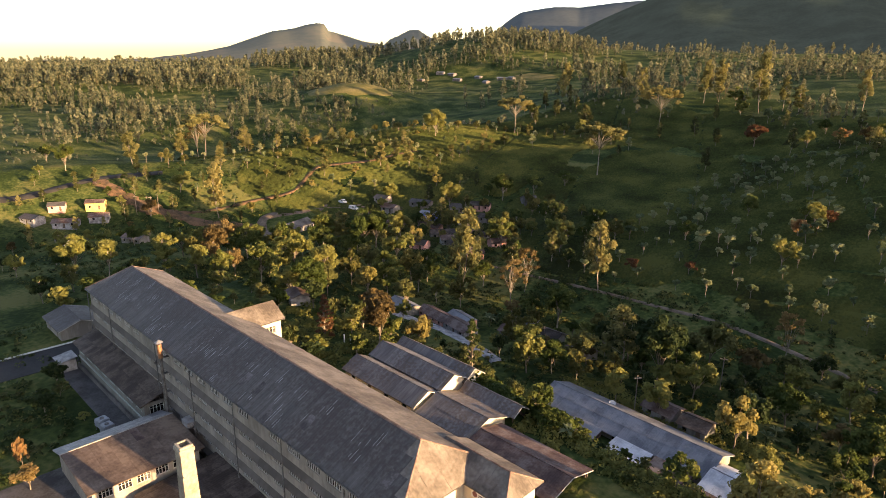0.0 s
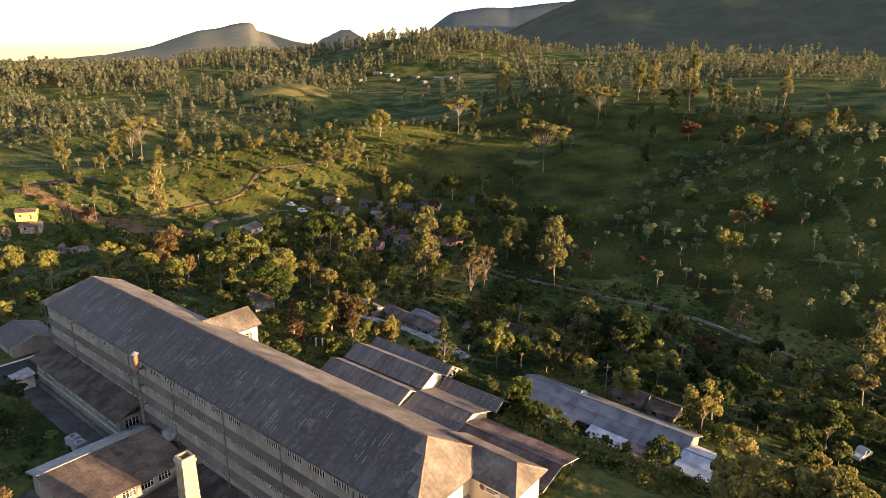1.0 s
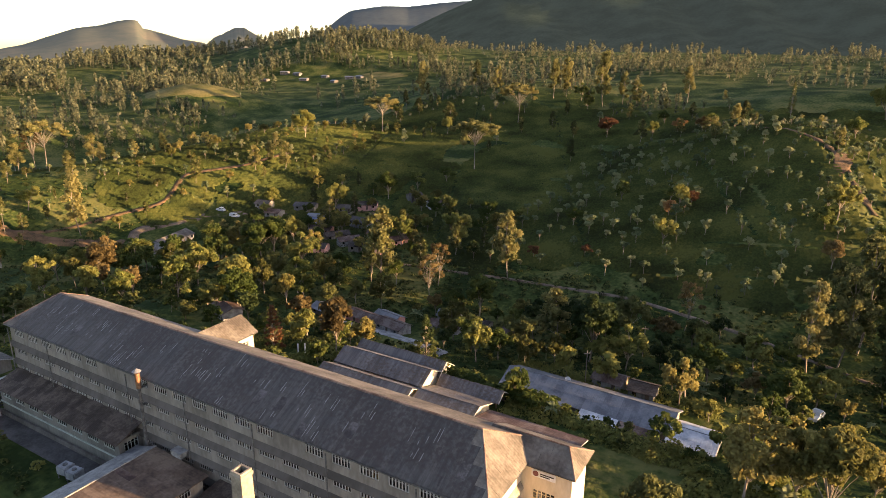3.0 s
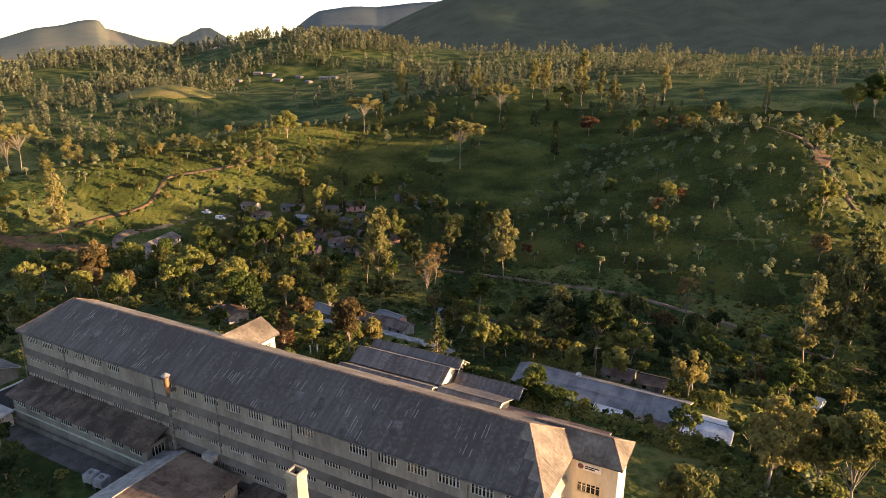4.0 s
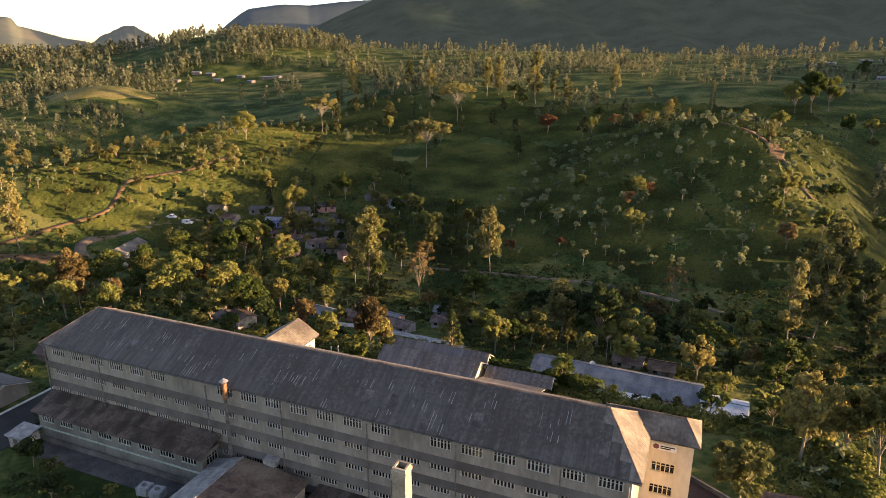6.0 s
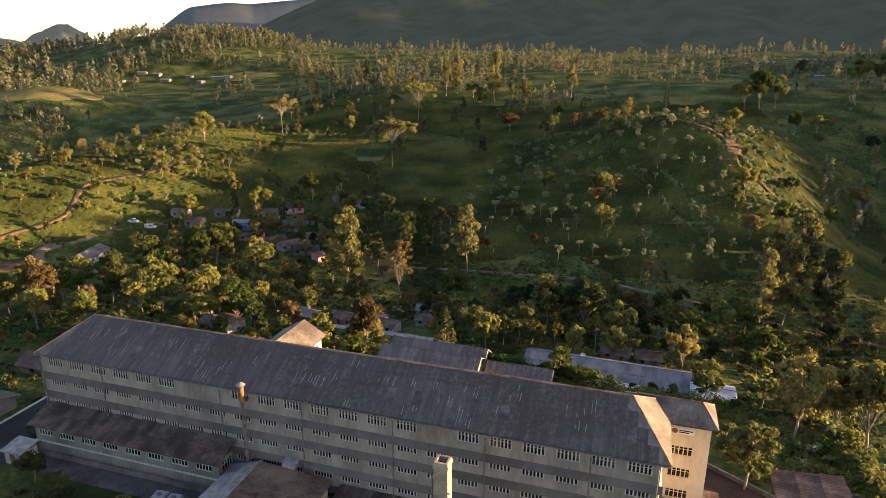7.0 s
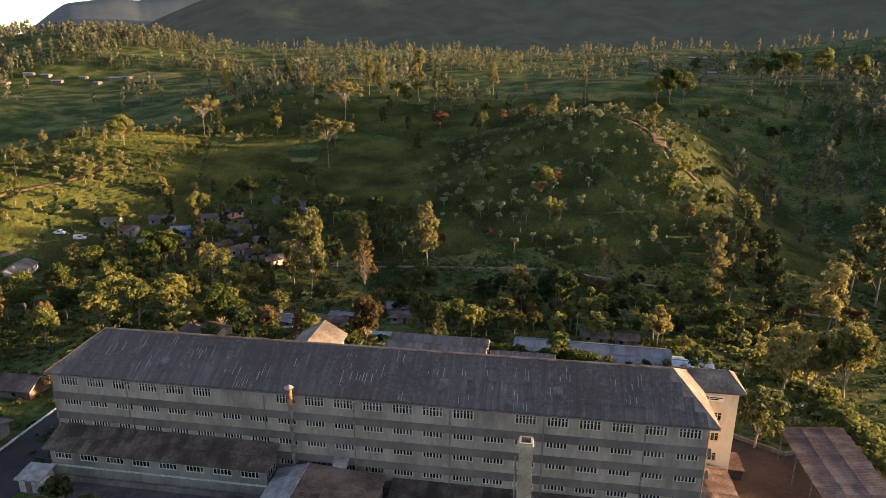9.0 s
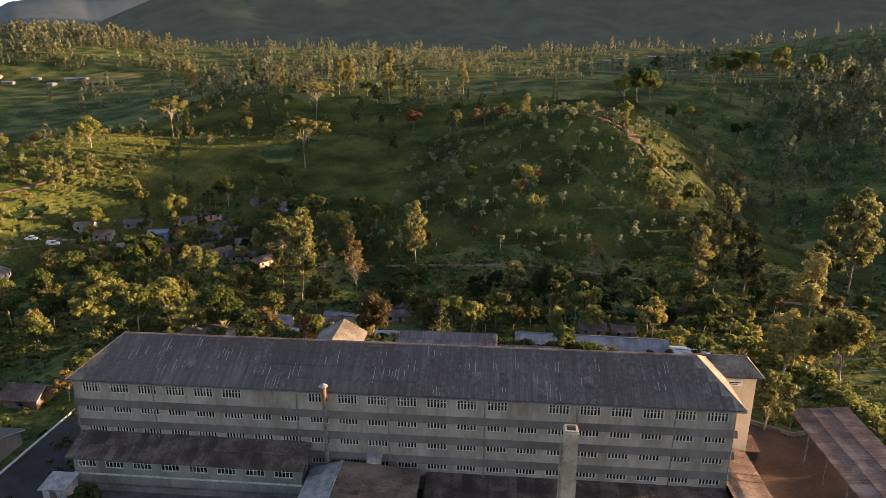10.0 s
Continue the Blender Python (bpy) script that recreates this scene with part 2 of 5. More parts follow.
def terrain(x, y):
    x, y = np.asarray(x, float), np.asarray(y, float)
    r = np.hypot(x + 60, y)
    a = np.degrees(np.arctan2(-(x + 60), y))
    north = np.interp(y, [p[0] for p in NORTH], [p[1] for p in NORTH])
    west = np.interp(r, [p[0] for p in WEST], [p[1] for p in WEST])
    h = north + (west - north) * ease(18, 40 - 8 * ease(700, 1400, r), a) * ease(120, 200, r)
    crest = np.interp(a, [p[0] for p in CREST], [p[1] for p in CREST])
    h = h + (crest - h) * np.exp(-((r - 1150) / 210) ** 2 / 2) * ease(600, 900, r)
    h = h + 38 * np.exp(-(((x - 470) / 150) ** 2 + ((y - 720) / 260) ** 2) / 2)
    # invented hill out of view to the east, to shade the valley floor
    h = h + 23 * np.exp(-(((x - 340) / 70) ** 2 + ((y - 245) / 45) ** 2) / 2)
    for hx, hy, rise, rx, ry in HILLS:
        h = h + rise * np.exp(-(((x - hx) / rx) ** 2 + ((y - hy) / ry) ** 2) / 2)
    plateau = ease(-175, -150, x) * (1 - ease(78, 89, y)) * (1 - ease(10, 60, x))
    h = h * (1 - plateau) - 0.6 * plateau * ease(56, 64, y)
    wave = 1.2 * np.sin(x / 23 + 1.3 * np.sin(y / 41)) * np.sin(y / 29 + 0.7) + 5 * np.sin(x / 130 + 2) * np.sin(y / 170) * ease(300, 600, r) + 7 * np.sin(x / 75 + 1.2 * np.sin(y / 110)) * np.sin(y / 150 + 0.5) * ease(480, 700, r)
    return h + wave * (1 - plateau)


def sheet(name, xs, ys, mat, drop=0.0):
    X, Y = np.meshgrid(xs, ys)
    Z = terrain(X, Y) - drop
    n, k = len(xs), len(ys)
    me = bpy.data.meshes.new(name)
    idx = np.arange(n * k).reshape(k, n)
    quads = np.stack([idx[:-1, :-1], idx[:-1, 1:], idx[1:, 1:], idx[1:, :-1]], -1).reshape(-1, 4)
    me.from_pydata(np.stack([X, Y, Z], -1).reshape(-1, 3).tolist(), [], quads.tolist())
    me.materials.append(mat)
    me.shade_smooth()
    return new(name, me)


def spread(lo, hi, mid_lo, mid_hi, fine, coarse):
    out, v = [], mid_lo
    out = list(np.arange(mid_lo, mid_hi + fine / 2, fine))
    step = fine
    while out[-1] < hi:
        step = min(step * 1.12, coarse)
        out.append(out[-1] + step)
    step = fine
    while out[0] > lo:
        step = min(step * 1.12, coarse)
        out.insert(0, out[0] - step)
    return np.array(out)


ground = sheet("ground", spread(-4600, 4600, -340, 120, 2.0, 90), spread(-900, 4600, -20, 400, 2.0, 90), M["ground"])
tagged(ground, "green hilly ground of grass and soil", "ground", kind="structure")

# ---- factory ----
FX0, FX1, FY, FB = -127.6, -40.0, 33.9, 47.4     # walls: ends, front, back
EAVE, RIDGE, RY = 14.25, 18.4, 40.65
factory = thing("tea_factory", "long four-storey whitewashed tea factory with weathered grey sheet roof", "factory")


def lattice(bm, us, zs, solid, place):
    """One connected plate in the plane (u, z): the cells for which solid(u, z) holds, given thickness by place(u, z, 0 or 1)."""
    corner = {}

    def at(i, k, d):
        if (i, k, d) not in corner:
            corner[i, k, d] = bm.verts.new(place(us[i], zs[k], d))
        return corner[i, k, d]

    n, m = len(us) - 1, len(zs) - 1
    full = [[solid((us[i] + us[i + 1]) / 2, (zs[k] + zs[k + 1]) / 2) for k in range(m)] for i in range(n)]
    has = lambda i, k: 0 <= i < n and 0 <= k < m and full[i][k]
    for i in range(n):
        for k in range(m):
            if not full[i][k]:
                continue
            for d in (0, 1):
                bm.faces.new((at(i, k, d), at(i + 1, k, d), at(i + 1, k + 1, d), at(i, k + 1, d)))
            for (a, b), other in ((((i, k), (i + 1, k)), (i, k - 1)), (((i, k + 1), (i + 1, k + 1)), (i, k + 1)), (((i, k), (i, k + 1)), (i - 1, k)), (((i + 1, k), (i + 1, k + 1)), (i + 1, k))):
                if not has(*other):
                    bm.faces.new((at(*a, 0), at(*b, 0), at(*b, 1), at(*a, 1)))


def pierced(bm, u0, u1, z0, z1, holes, place):
    """A wall in the plane (u, z) with rectangular holes."""
    us = sorted({u0, u1, *[h[0] for h in holes], *[h[1] for h in holes]})
    zs = sorted({z0, z1, *[h[2] for h in holes], *[h[3] for h in holes]})
    lattice(bm, us, zs, lambda u, z: not any(h[0] < u < h[1] and h[2] < z < h[3] for h in holes), place)


def front(y, thick):
    return lambda u, z, d: (u, y + d * thick, z)


def side(x, thick):
    return lambda u, z, d: (x + d * thick, u, z)


def window_unit(parent, w, h, bays, frame_mat, m, bar=0.09):
    """A timber window whose panes are its parts; it stands in the plane y = 0, from its lower left corner."""
    step = (w - bar) / bays
    gaps = [(i * step + bar, (i + 1) * step) for i in range(bays)]
    us = [0.0] + [u for g in gaps for u in g] + [w]
    bm = bmesh.new()
    zs = [0.0, 0.06, h * 0.68, h * 0.68 + 0.035, h - 0.06, h]
    lattice(bm, us, zs, lambda u, z: not (any(a < u < b for a, b in gaps) and (zs[1] < z < zs[2] or zs[3] < z < zs[4])), front(0.0, 0.1))
    ob = part("window", bm, frame_mat, parent)
    part("sill", boxes((-0.04, -0.07, -0.05, w + 0.04, -0.004, 0.0)), frame_mat, ob)
    pane = None
    for i in range(bays):
        if pane is None:
            pane = part("pane", boxes((bar, 0.04, 0.06, step, 0.055, h - 0.06)), M["glass"], ob)
        else:
            p = new("pane", pane.data)
            p.parent = ob
            p.location.x = i * step
    ob.matrix_basis = m
    return ob


STOREYS = ((12.62, 13.9), (9.53, 10.81), (6.43, 7.71), (3.3, 4.58), (0.3, 1.58))
BAY, W0, WW = 3.945, -126.4, 2.74
holes = []
for k, (za, zb) in enumerate(STOREYS):
    for i in range(22):
        if k == 0 and i in (6, 7, 15):
            continue
        holes.append((round(W0 + BAY * i, 3), round(W0 + BAY * i + WW, 3), za, zb))
bm = bmesh.new()
pierced(bm, FX0, FX1, -1.2, EAVE, holes, front(FY, 0.35))
part("front_wall", bm, M["plaster"], factory)
part("back_wall", boxes((FX0, FB - 0.35, -1.2, FX1, FB, EAVE)), M["plaster"], factory)
part("end_wall", boxes((FX0, FY + 0.35, -1.2, FX0 + 0.35, FB - 0.35, EAVE)), M["plaster"], factory)
# the sunward end takes a lighter material, its sunlight part of the colour
part("end_wall", boxes((FX1 - 0.35, FY + 0.35, -1.2, FX1, FB - 0.35, EAVE)), M["cream"], factory, "cream end wall, sunlight put into its colour")
# floors coloured near-black: the darkness of the rooms, and no view through
for z in (-0.3, 2.8, 5.95, 9.0, 12.1, 14.6):
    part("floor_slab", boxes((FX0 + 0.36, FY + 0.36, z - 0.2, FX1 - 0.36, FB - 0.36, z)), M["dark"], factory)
first = None
for x0, x1, za, zb in holes:
    m = pose(x0, FY + 0.08, za)
    first = copy_thing(first, m) if first else window_unit(factory, WW, zb - za, 6, M["wood"], m, 0.16)
# tall sloping concrete hoods over the windows of each storey
HOOD, OUT = 0.8, 0.4
for z in (11.54, 8.44, 5.3, 2.25):
    # front hoods are coloured as shaded, end hoods lighter as sunlit
    for place, a, b, mat, lab in ((lambda u, d, h: (u, FY - d, h), FX0 - 0.15, FX1 + OUT, M["hood"], "stained sloping concrete window hood, shade in its colour"),
                                  (lambda u, d, h: (FX1 + d, u, h), FY + 0.02, 43.4, M["chimney"], "concrete hood on the end wall, coloured lighter as sunlit")):
        bm = bmesh.new()
        ring = [[bm.verts.new(place(u, d, h)) for d, h in ((0.003, z), (OUT, z - HOOD), (OUT, z - HOOD - 0.1), (0.003, z - HOOD + 0.3))] for u in (a, b)]
        bm.faces.new(ring[0]), bm.faces.new(ring[1][::-1])
        for i in range(4):
            j = (i + 1) % 4
            bm.faces.new((ring[0][i], ring[0][j], ring[1][j], ring[1][i]))
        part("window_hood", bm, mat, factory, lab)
drain = None
for x in (-127.2, -116.0, -96.2, -84.0, -71.4, -59.7, -47.5, -40.25):
    if drain is None:
        bm = bmesh.new()
        bmesh.ops.create_cone(bm, cap_ends=True, segments=8, radius1=0.09, radius2=0.09, depth=14.6, matrix=pose(0, 0, 6.7))
        drain = part("downpipe", bm, M["iron"], factory, "dark iron downpipe")
        drain.location = (x, FY - 0.55, 0)
    else:
        d = new("downpipe", drain.data)
        d.parent, d.location = factory, (x, FY - 0.55, 0)


# ---- roofs of corrugated sheets ----
def corrugated(w, l, waves, lift, depth=0.018):
    """Vertices and faces of one corrugated sheet, w wide, l long, its low end lifted over the next."""
    n = waves * 2
    v = []
    for y, z in ((0.0, lift), (l, 0.0)):
        v += [(w * i / n, y, z + (depth if i % 2 else 0.0)) for i in range(n + 1)]
    return v, [(i, i + 1, n + 2 + i, n + 1 + i) for i in range(n)]


def sheeting(parent, origin, along, up, outline, w, rows, mats, seed, single=False, lift=0.07, waves=3):
    """Corrugated sheets over a flat polygon given in (along, up) metres. single: every sheet a part of its own."""
    rng = random.Random(seed)
    along, up = Vector(along).normalized(), Vector(up).normalized()
    nrm = along.cross(up)
    frame_m = Matrix((along, up, nrm)).transposed().to_4x4()
    frame_m.translation = Vector(origin) + nrm * 0.05
    u0, u1 = min(p[0] for p in outline), max(p[0] for p in outline)
    v0, v1 = min(p[1] for p in outline), max(p[1] for p in outline)
    l = (v1 - v0) / rows
    cut = []
    for (a, b), (c, d) in zip(outline, outline[1:] + outline[:1]):
        cut.append(((a, b), (d - b, a - c)))                     # point, outward normal (anticlockwise outline)
    base_v, base_f = corrugated(w, l + 0.14, waves, lift)
    shared = mesh_from("roof_sheet", base_v, base_f, mats[0])
    shared2 = mesh_from("roof_sheet", base_v, base_f, mats[-1])
    joined = bmesh.new()
    for r in range(rows):
        u = u0
        while u < u1 - 0.01:
            v = v0 + r * l
            corners = [(u + p, v + q) for p in (0, w) for q in (0, l + 0.1)]
            out = [max((x - pt[0]) * n[0] + (y - pt[1]) * n[1] for x, y in corners) > 1e-3 for pt, n in cut]
            gone = any(all((x - pt[0]) * n[0] + (y - pt[1]) * n[1] > -1e-3 for x, y in corners) for pt, n in cut)
            jig = (rng.uniform(-0.03, 0.03), rng.uniform(-0.05, 0.05), rng.uniform(0, 0.02))
            local = pose(u + jig[0], v + jig[1], jig[2], 0, 0, rng.uniform(-0.5, 0.5))
            pick = rng.random()
            if not gone:
                inside = not any(out[:1] + out[1:2] + out[3:]) if len(out) == 4 else not any(out)
                if single and inside:
                    s = new("roof_sheet", shared if pick < (0.9 if rows == 4 and r == 1 else 0.985) else shared2)
                    s.parent, s.matrix_basis = parent, frame_m @ local
                else:
                    bm = bmesh.new()
                    vs = [bm.verts.new(local @ Vector(p)) for p in base_v]
                    for f in base_f:
                        bm.faces.new([vs[i] for i in f])
                    for pt, n in cut:
                        bmesh.ops.bisect_plane(bm, geom=bm.verts[:] + bm.edges[:] + bm.faces[:], plane_co=(*pt, 0), plane_no=(*n, 0), clear_outer=True)
                    index = {q: joined.verts.new(frame_m @ q.co) for q in bm.verts}
                    for f in bm.faces:
                        joined.faces.new([index[q] for q in f.verts])
                    bm.free()
            u += w
    if joined.faces:
        me = bpy.data.meshes.new("sheeting")
        joined.to_mesh(me)
        me.materials.append(mats[1])
        ob = tagged(new("sheeting", me), kind="stuff")
        ob.parent = parent
    joined.free()


def sheeted(parent, a, b, c, d, w, rows, mats, seed, single=False, thick=0.1, lift=0.07, name="roof"):
    """A roof plane a-b (low edge, left to right), c-d (high edge, right to left): a deck and corrugated sheets on it."""
    a, b, c, d = (Vector(p) for p in (a, b, c, d))
    al = (b - a).normalized()
    nrm = al.cross(d - a if (d - a).length > 0.1 else c - a).normalized()
    up = nrm.cross(al)
    flat = [(p - a) for p in ((a, b, c) if (c - d).length < 0.05 else (a, b, c, d))]
    outline = [(q.dot(al), q.dot(up)) for q in flat]
    bm = bmesh.new()
    slab(bm, [tuple(a + q) for q in flat], thick)
    part(name, bm, mats[2], parent)
    sheeting(parent, a, al, up, outline, w, rows, mats, seed, single, lift)


GREY = (M["roof"], M["roof_joined"], M["roof"], M["roof_worn"])
PALE = (M["roof_pale"], M["roof_joined"], M["roof_pale"], M["roof_pale"])
RUSTY = (M["rust"], M["rust_joined"], M["rust"], M["rust"])
TIN = (M["tin"], M["tin_joined"], M["tin"], M["tin"])
E0, E1, EF, EB, EZ = FX0 - 0.6, FX1 + 1.0, FY - 0.5, FB + 0.6, EAVE + 0.28
R0, R1 = -123.4, -43.55
sheeted(factory, (E0, EF, EZ), (E1, EF, EZ), (R1, RY, RIDGE), (R0, RY, RIDGE), 1.22, 4, GREY, 1, True, lift=0.05)
sheeted(factory, (E1, EB, EZ), (E0, EB, EZ), (R0, RY, RIDGE), (R1, RY, RIDGE), 1.22, 4, GREY, 2)
sheeted(factory, (E1, EF, EZ), (E1, EB, EZ), (R1, RY, RIDGE), (R1, RY, RIDGE), 1.22, 4, GREY, 3)
sheeted(factory, (E0, EB, EZ), (E0, EF, EZ), (R0, RY, RIDGE), (R0, RY, RIDGE), 1.22, 4, GREY, 4)


def bar_between(a, b, r, mat, parent, name, label=""):
    a, b = Vector(a), Vector(b)
    bm = bmesh.new()
    q = (b - a).to_track_quat("Z", "Y").to_matrix().to_4x4()
    bmesh.ops.create_cone(bm, cap_ends=True, segments=8, radius1=r, radius2=r, depth=(b - a).length, matrix=Matrix.Translation((a + b) / 2) @ q)
    return part(name, bm, mat, parent, label)


bar_between((R0, RY, RIDGE + 0.06), (R1, RY, RIDGE + 0.06), 0.17, M["ridge"], factory, "ridge_cap", "rust-stained ridge capping")
for a, b in (((E0, EF, EZ), (R0, RY, RIDGE)), ((E1, EF, EZ), (R1, RY, RIDGE)), ((E1, EB, EZ), (R1, RY, RIDGE)), ((E0, EB, EZ), (R0, RY, RIDGE))):
    bar_between(Vector(a) + Vector((0, 0, 0.08)), Vector(b) + Vector((0, 0, 0.08)), 0.12, M["ridge"], factory, "hip_cap")
part("gutter", boxes((E0, EF - 0.14, EZ - 0.16, E1, EF - 0.01, EZ - 0.02)), M["iron"], factory)
part("gutter", boxes((E0, EB + 0.01, EZ - 0.16, E1, EB + 0.14, EZ - 0.02)), M["iron"], factory)
part("soffit", boxes((E0 + 0.02, EF + 0.02, EZ - 0.14, E1 - 0.02, FY - 0.01, EZ - 0.1)), M["wood"], factory)
# pale strips on the front slope: sun glints painted along laps, and repairs
srng = random.Random(3)
slope_up = (Vector((0, RY - EF, RIDGE - EZ))).normalized()
slope_n = Vector((1, 0, 0)).cross(slope_up)
strip_meshes = [part("roof_strip", boxes((-q, 0, 0.0, q, l, 0.012)), M["strip"], factory) for q, l in ((0.03, 0.5), (0.035, 0.9), (0.04, 1.4), (0.03, 1.9))]
tilted = Matrix((Vector((1, 0, 0)), slope_up, slope_n)).transposed().to_4x4()
for i in range(110):
    s = strip_meshes[i] if i < 4 else new("roof_strip", srng.choice(strip_meshes).data)
    if i % 3 == 0 or i < 4:
        u, v = srng.uniform(E0 + 8, E1 - 8), srng.choice((0.3, 2.3, 2.5, 4.4, 4.6, 6.3)) + srng.uniform(-0.1, 0.2)
    else:
        u, v = u + srng.choice((-0.41, 0.41, 1.22, -1.22, 0.82)), min(6.4, max(0.2, v + srng.uniform(-0.7, 0.7)))
    u = min(E1 - 7.5, max(E0 + 7.5, u))
    m = tilted.copy()
    m.translation = Vector((round((u - E0) / 0.407) * 0.407 + E0, EF, EZ)) + slope_up * v + slope_n * 0.105
    s.parent, s.matrix_basis = factory, m @ pose(0, 0, 0, 0, 0, srng.uniform(-2, 2))

# stair tower at the east end
TX0, TX1, TY0, TY1 = FX1 - 0.0, -34.1, 43.5, 48.2
bm = bmesh.new()
tower_holes = [(-38.6, -35.9, z, z + 1.25) for z in (9.75, 6.65, 3.55)]
pierced(bm, TX0, TX1, -1.2, 14.35, tower_holes, front(TY0, 0.35))
box(bm, TX1 - 0.35, TY0 + 0.35, -1.2, TX1, TY1 - 0.35, 14.35)
box(bm, TX0, TY1 - 0.35, -1.2, TX1, TY1, 14.35)
# cream paint, made brighter to stand for light bounced off the yard
part("tower_wall", bm, M["cream"], factory, "cream plaster stair tower, bounced light in its colour")
for x0, x1, za, zb in tower_holes:
    window_unit(factory, x1 - x0, zb - za, 5, M["cream_wood"], pose(x0, TY0 + 0.06, za), 0.11)
# added block, near-black for the unlit inside of the tower
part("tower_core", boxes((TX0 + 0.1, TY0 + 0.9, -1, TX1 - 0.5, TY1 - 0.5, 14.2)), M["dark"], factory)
for a, b, c, d, sd_ in (((-44.6, 42.6, 14.4), (-33.5, 42.6, 14.4), (-35.3, 45.4, 16.3), (-44.6, 45.4, 16.3), 5), ((-33.5, 42.6, 14.4), (-33.5, 48.8, 14.4), (-35.3, 45.4, 16.3), (-35.3, 45.4, 16.3), 6), ((-33.5, 48.8, 14.4), (-44.6, 48.8, 14.4), (-44.6, 45.4, 16.3), (-35.3, 45.4, 16.3), 7)):
    sheeted(factory, a, b, c, d, 1.1, 2, GREY, sd_, name="tower_roof")
for a, b in (((-33.5, 42.6, 14.5), (-35.3, 45.4, 16.4)), ((-33.5, 48.8, 14.5), (-35.3, 45.4, 16.4)), ((-43, 45.4, 16.4), (-35.3, 45.4, 16.4))):
    bar_between(a, b, 0.1, M["ridge"], factory, "hip_cap")
sign = tagged(part("sign_board", boxes((-38.75, 43.38, 12.75, -35.95, 43.46, 13.6)), M["white"]), "white sign board with dark red emblem on the tower wall", "sign")
bm = bmesh.new()
bmesh.ops.create_cone(bm, cap_ends=True, segments=24, radius1=0.34, radius2=0.34, depth=0.02, matrix=pose(-38.25, 43.36, 13.18, 90))
part("emblem", bm, M["sign_red"], sign, "dark red round emblem")
for z, x1 in ((13.28, -36.15), (13.04, -36.6)):
    part("writing", boxes((-37.75, 43.355, z - 0.07, x1, 43.375, z + 0.07)), M["dark"], sign)

# lean-to annex along the west half of the front
AX0, AX1, AY = -126.8, -95.2, 30.3
bm = bmesh.new()
annex_holes = [(AX0 + 0.6 + 3.9 * i, AX0 + 3.2 + 3.9 * i, 3.3, 4.5) for i in range(8)]
pierced(bm, AX0, AX1, -1.2, 4.95, annex_holes, front(AY, 0.3))
part("annex_wall", bm, M["annex"], factory)
bm = bmesh.new()
pierced(bm, AY + 0.3, FY - 0.02, -1.2, 4.95, [(AY + 0.8, FY - 0.6, 3.0, 4.4)], side(AX1 - 0.3, 0.3))
part("annex_wall", bm, M["annex"], factory)
part("annex_wall", boxes((AX0, AY + 0.3, -1.2, AX0 + 0.3, FY - 0.02, 4.95)), M["annex"], factory)
# near-black floor gives the annex windows a dark inside
part("annex_floor", boxes((AX0 + 0.31, AY + 0.31, 2.2, AX1 - 0.31, FY - 0.01, 2.4)), M["dark"], factory)
first = None
for x0, x1, za, zb in annex_holes:
    m = pose(x0, AY + 0.06, za)
    first = copy_thing(first, m) if first else window_unit(factory, 2.6, zb - za, 5, M["green_wood"], m)
window_unit(factory, 2.2, 1.4, 4, M["green_wood"], pose(AX1 - 0.06, AY + 0.8, 3.0, 0, 0, 90))
part("ledge", boxes((AX0 - 0.1, AY - 0.16, 2.2, AX1 + 0.1, AY - 0.002, 2.4)), M["green_wood"], factory, "green painted ledge")
part("plinth", boxes((AX0 - 0.2, AY - 0.5, -1.2, AX1 + 0.2, AY - 0.17, 0.9)), M["concrete"], factory, "stained whitewashed plinth")
sheeted(factory, (AX0 - 0.6, 29.6, 4.95), (AX1 + 0.5, 29.6, 4.95), (AX1 + 0.5, FY - 0.01, 6.5), (AX0 - 0.6, FY - 0.01, 6.5), 1.1, 2, (M["moss"], M["moss_joined"], M["moss"], M["moss"]), 8, True, name="annex_roof")

# lean-to roofs in front of the east half
part("front_shed_wall", boxes((-78.4, 23.0, -1.2, -40.4, 23.3, 1.7), (-78.4, 23.3, -1.2, -78.1, FY - 0.01, 1.7), (-40.7, 23.3, -1.2, -40.4, FY - 0.01, 1.7)), M["plaster"], factory)
sheeted(factory, (-79, 22.4, 1.7), (-50, 22.4, 1.7), (-50, FY - 0.01, 2.85), (-79, FY - 0.01, 2.85), 1.2, 4, (M["moss"], M["moss_joined"], M["moss"], M["moss"]), 9, True, name="front_shed_roof")
sheeted(factory, (-49.98, 22.4, 1.7), (-40, 22.4, 1.7), (-40, FY - 0.01, 2.85), (-49.98, FY - 0.01, 2.85), 1.2, 4, RUSTY, 10, True, name="front_shed_roof")
sheeted(factory, (-39.2, 30, 0.6), (-39.2, 43.3, 0.6), (-39.9, 43.3, 2.4), (-39.9, 30, 2.4), 1.1, 1, RUSTY, 11, name="porch_roof")

# cross wing at the back
CX0, CX1, CY1 = -97.6, -91.2, 52.6
bm = bmesh.new()
pierced(bm, 47.42, CY1, -1.2, 14.0, [(48.6, 51.6, z, z + 1.3) for z in (11.9, 8.8, 5.7)], side(CX1 - 0.3, 0.3))
box(bm, CX0, 47.42, -1.2, CX0 + 0.3, CY1, 14.0)
box(bm, CX0 + 0.3, CY1 - 0.3, -1.2, CX1 - 0.3, CY1, 14.0)
part("wing_wall", bm, M["cream"], factory)
# added block, near-black for the unlit inside of the wing
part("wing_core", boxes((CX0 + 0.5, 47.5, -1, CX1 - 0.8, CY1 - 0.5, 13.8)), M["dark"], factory)
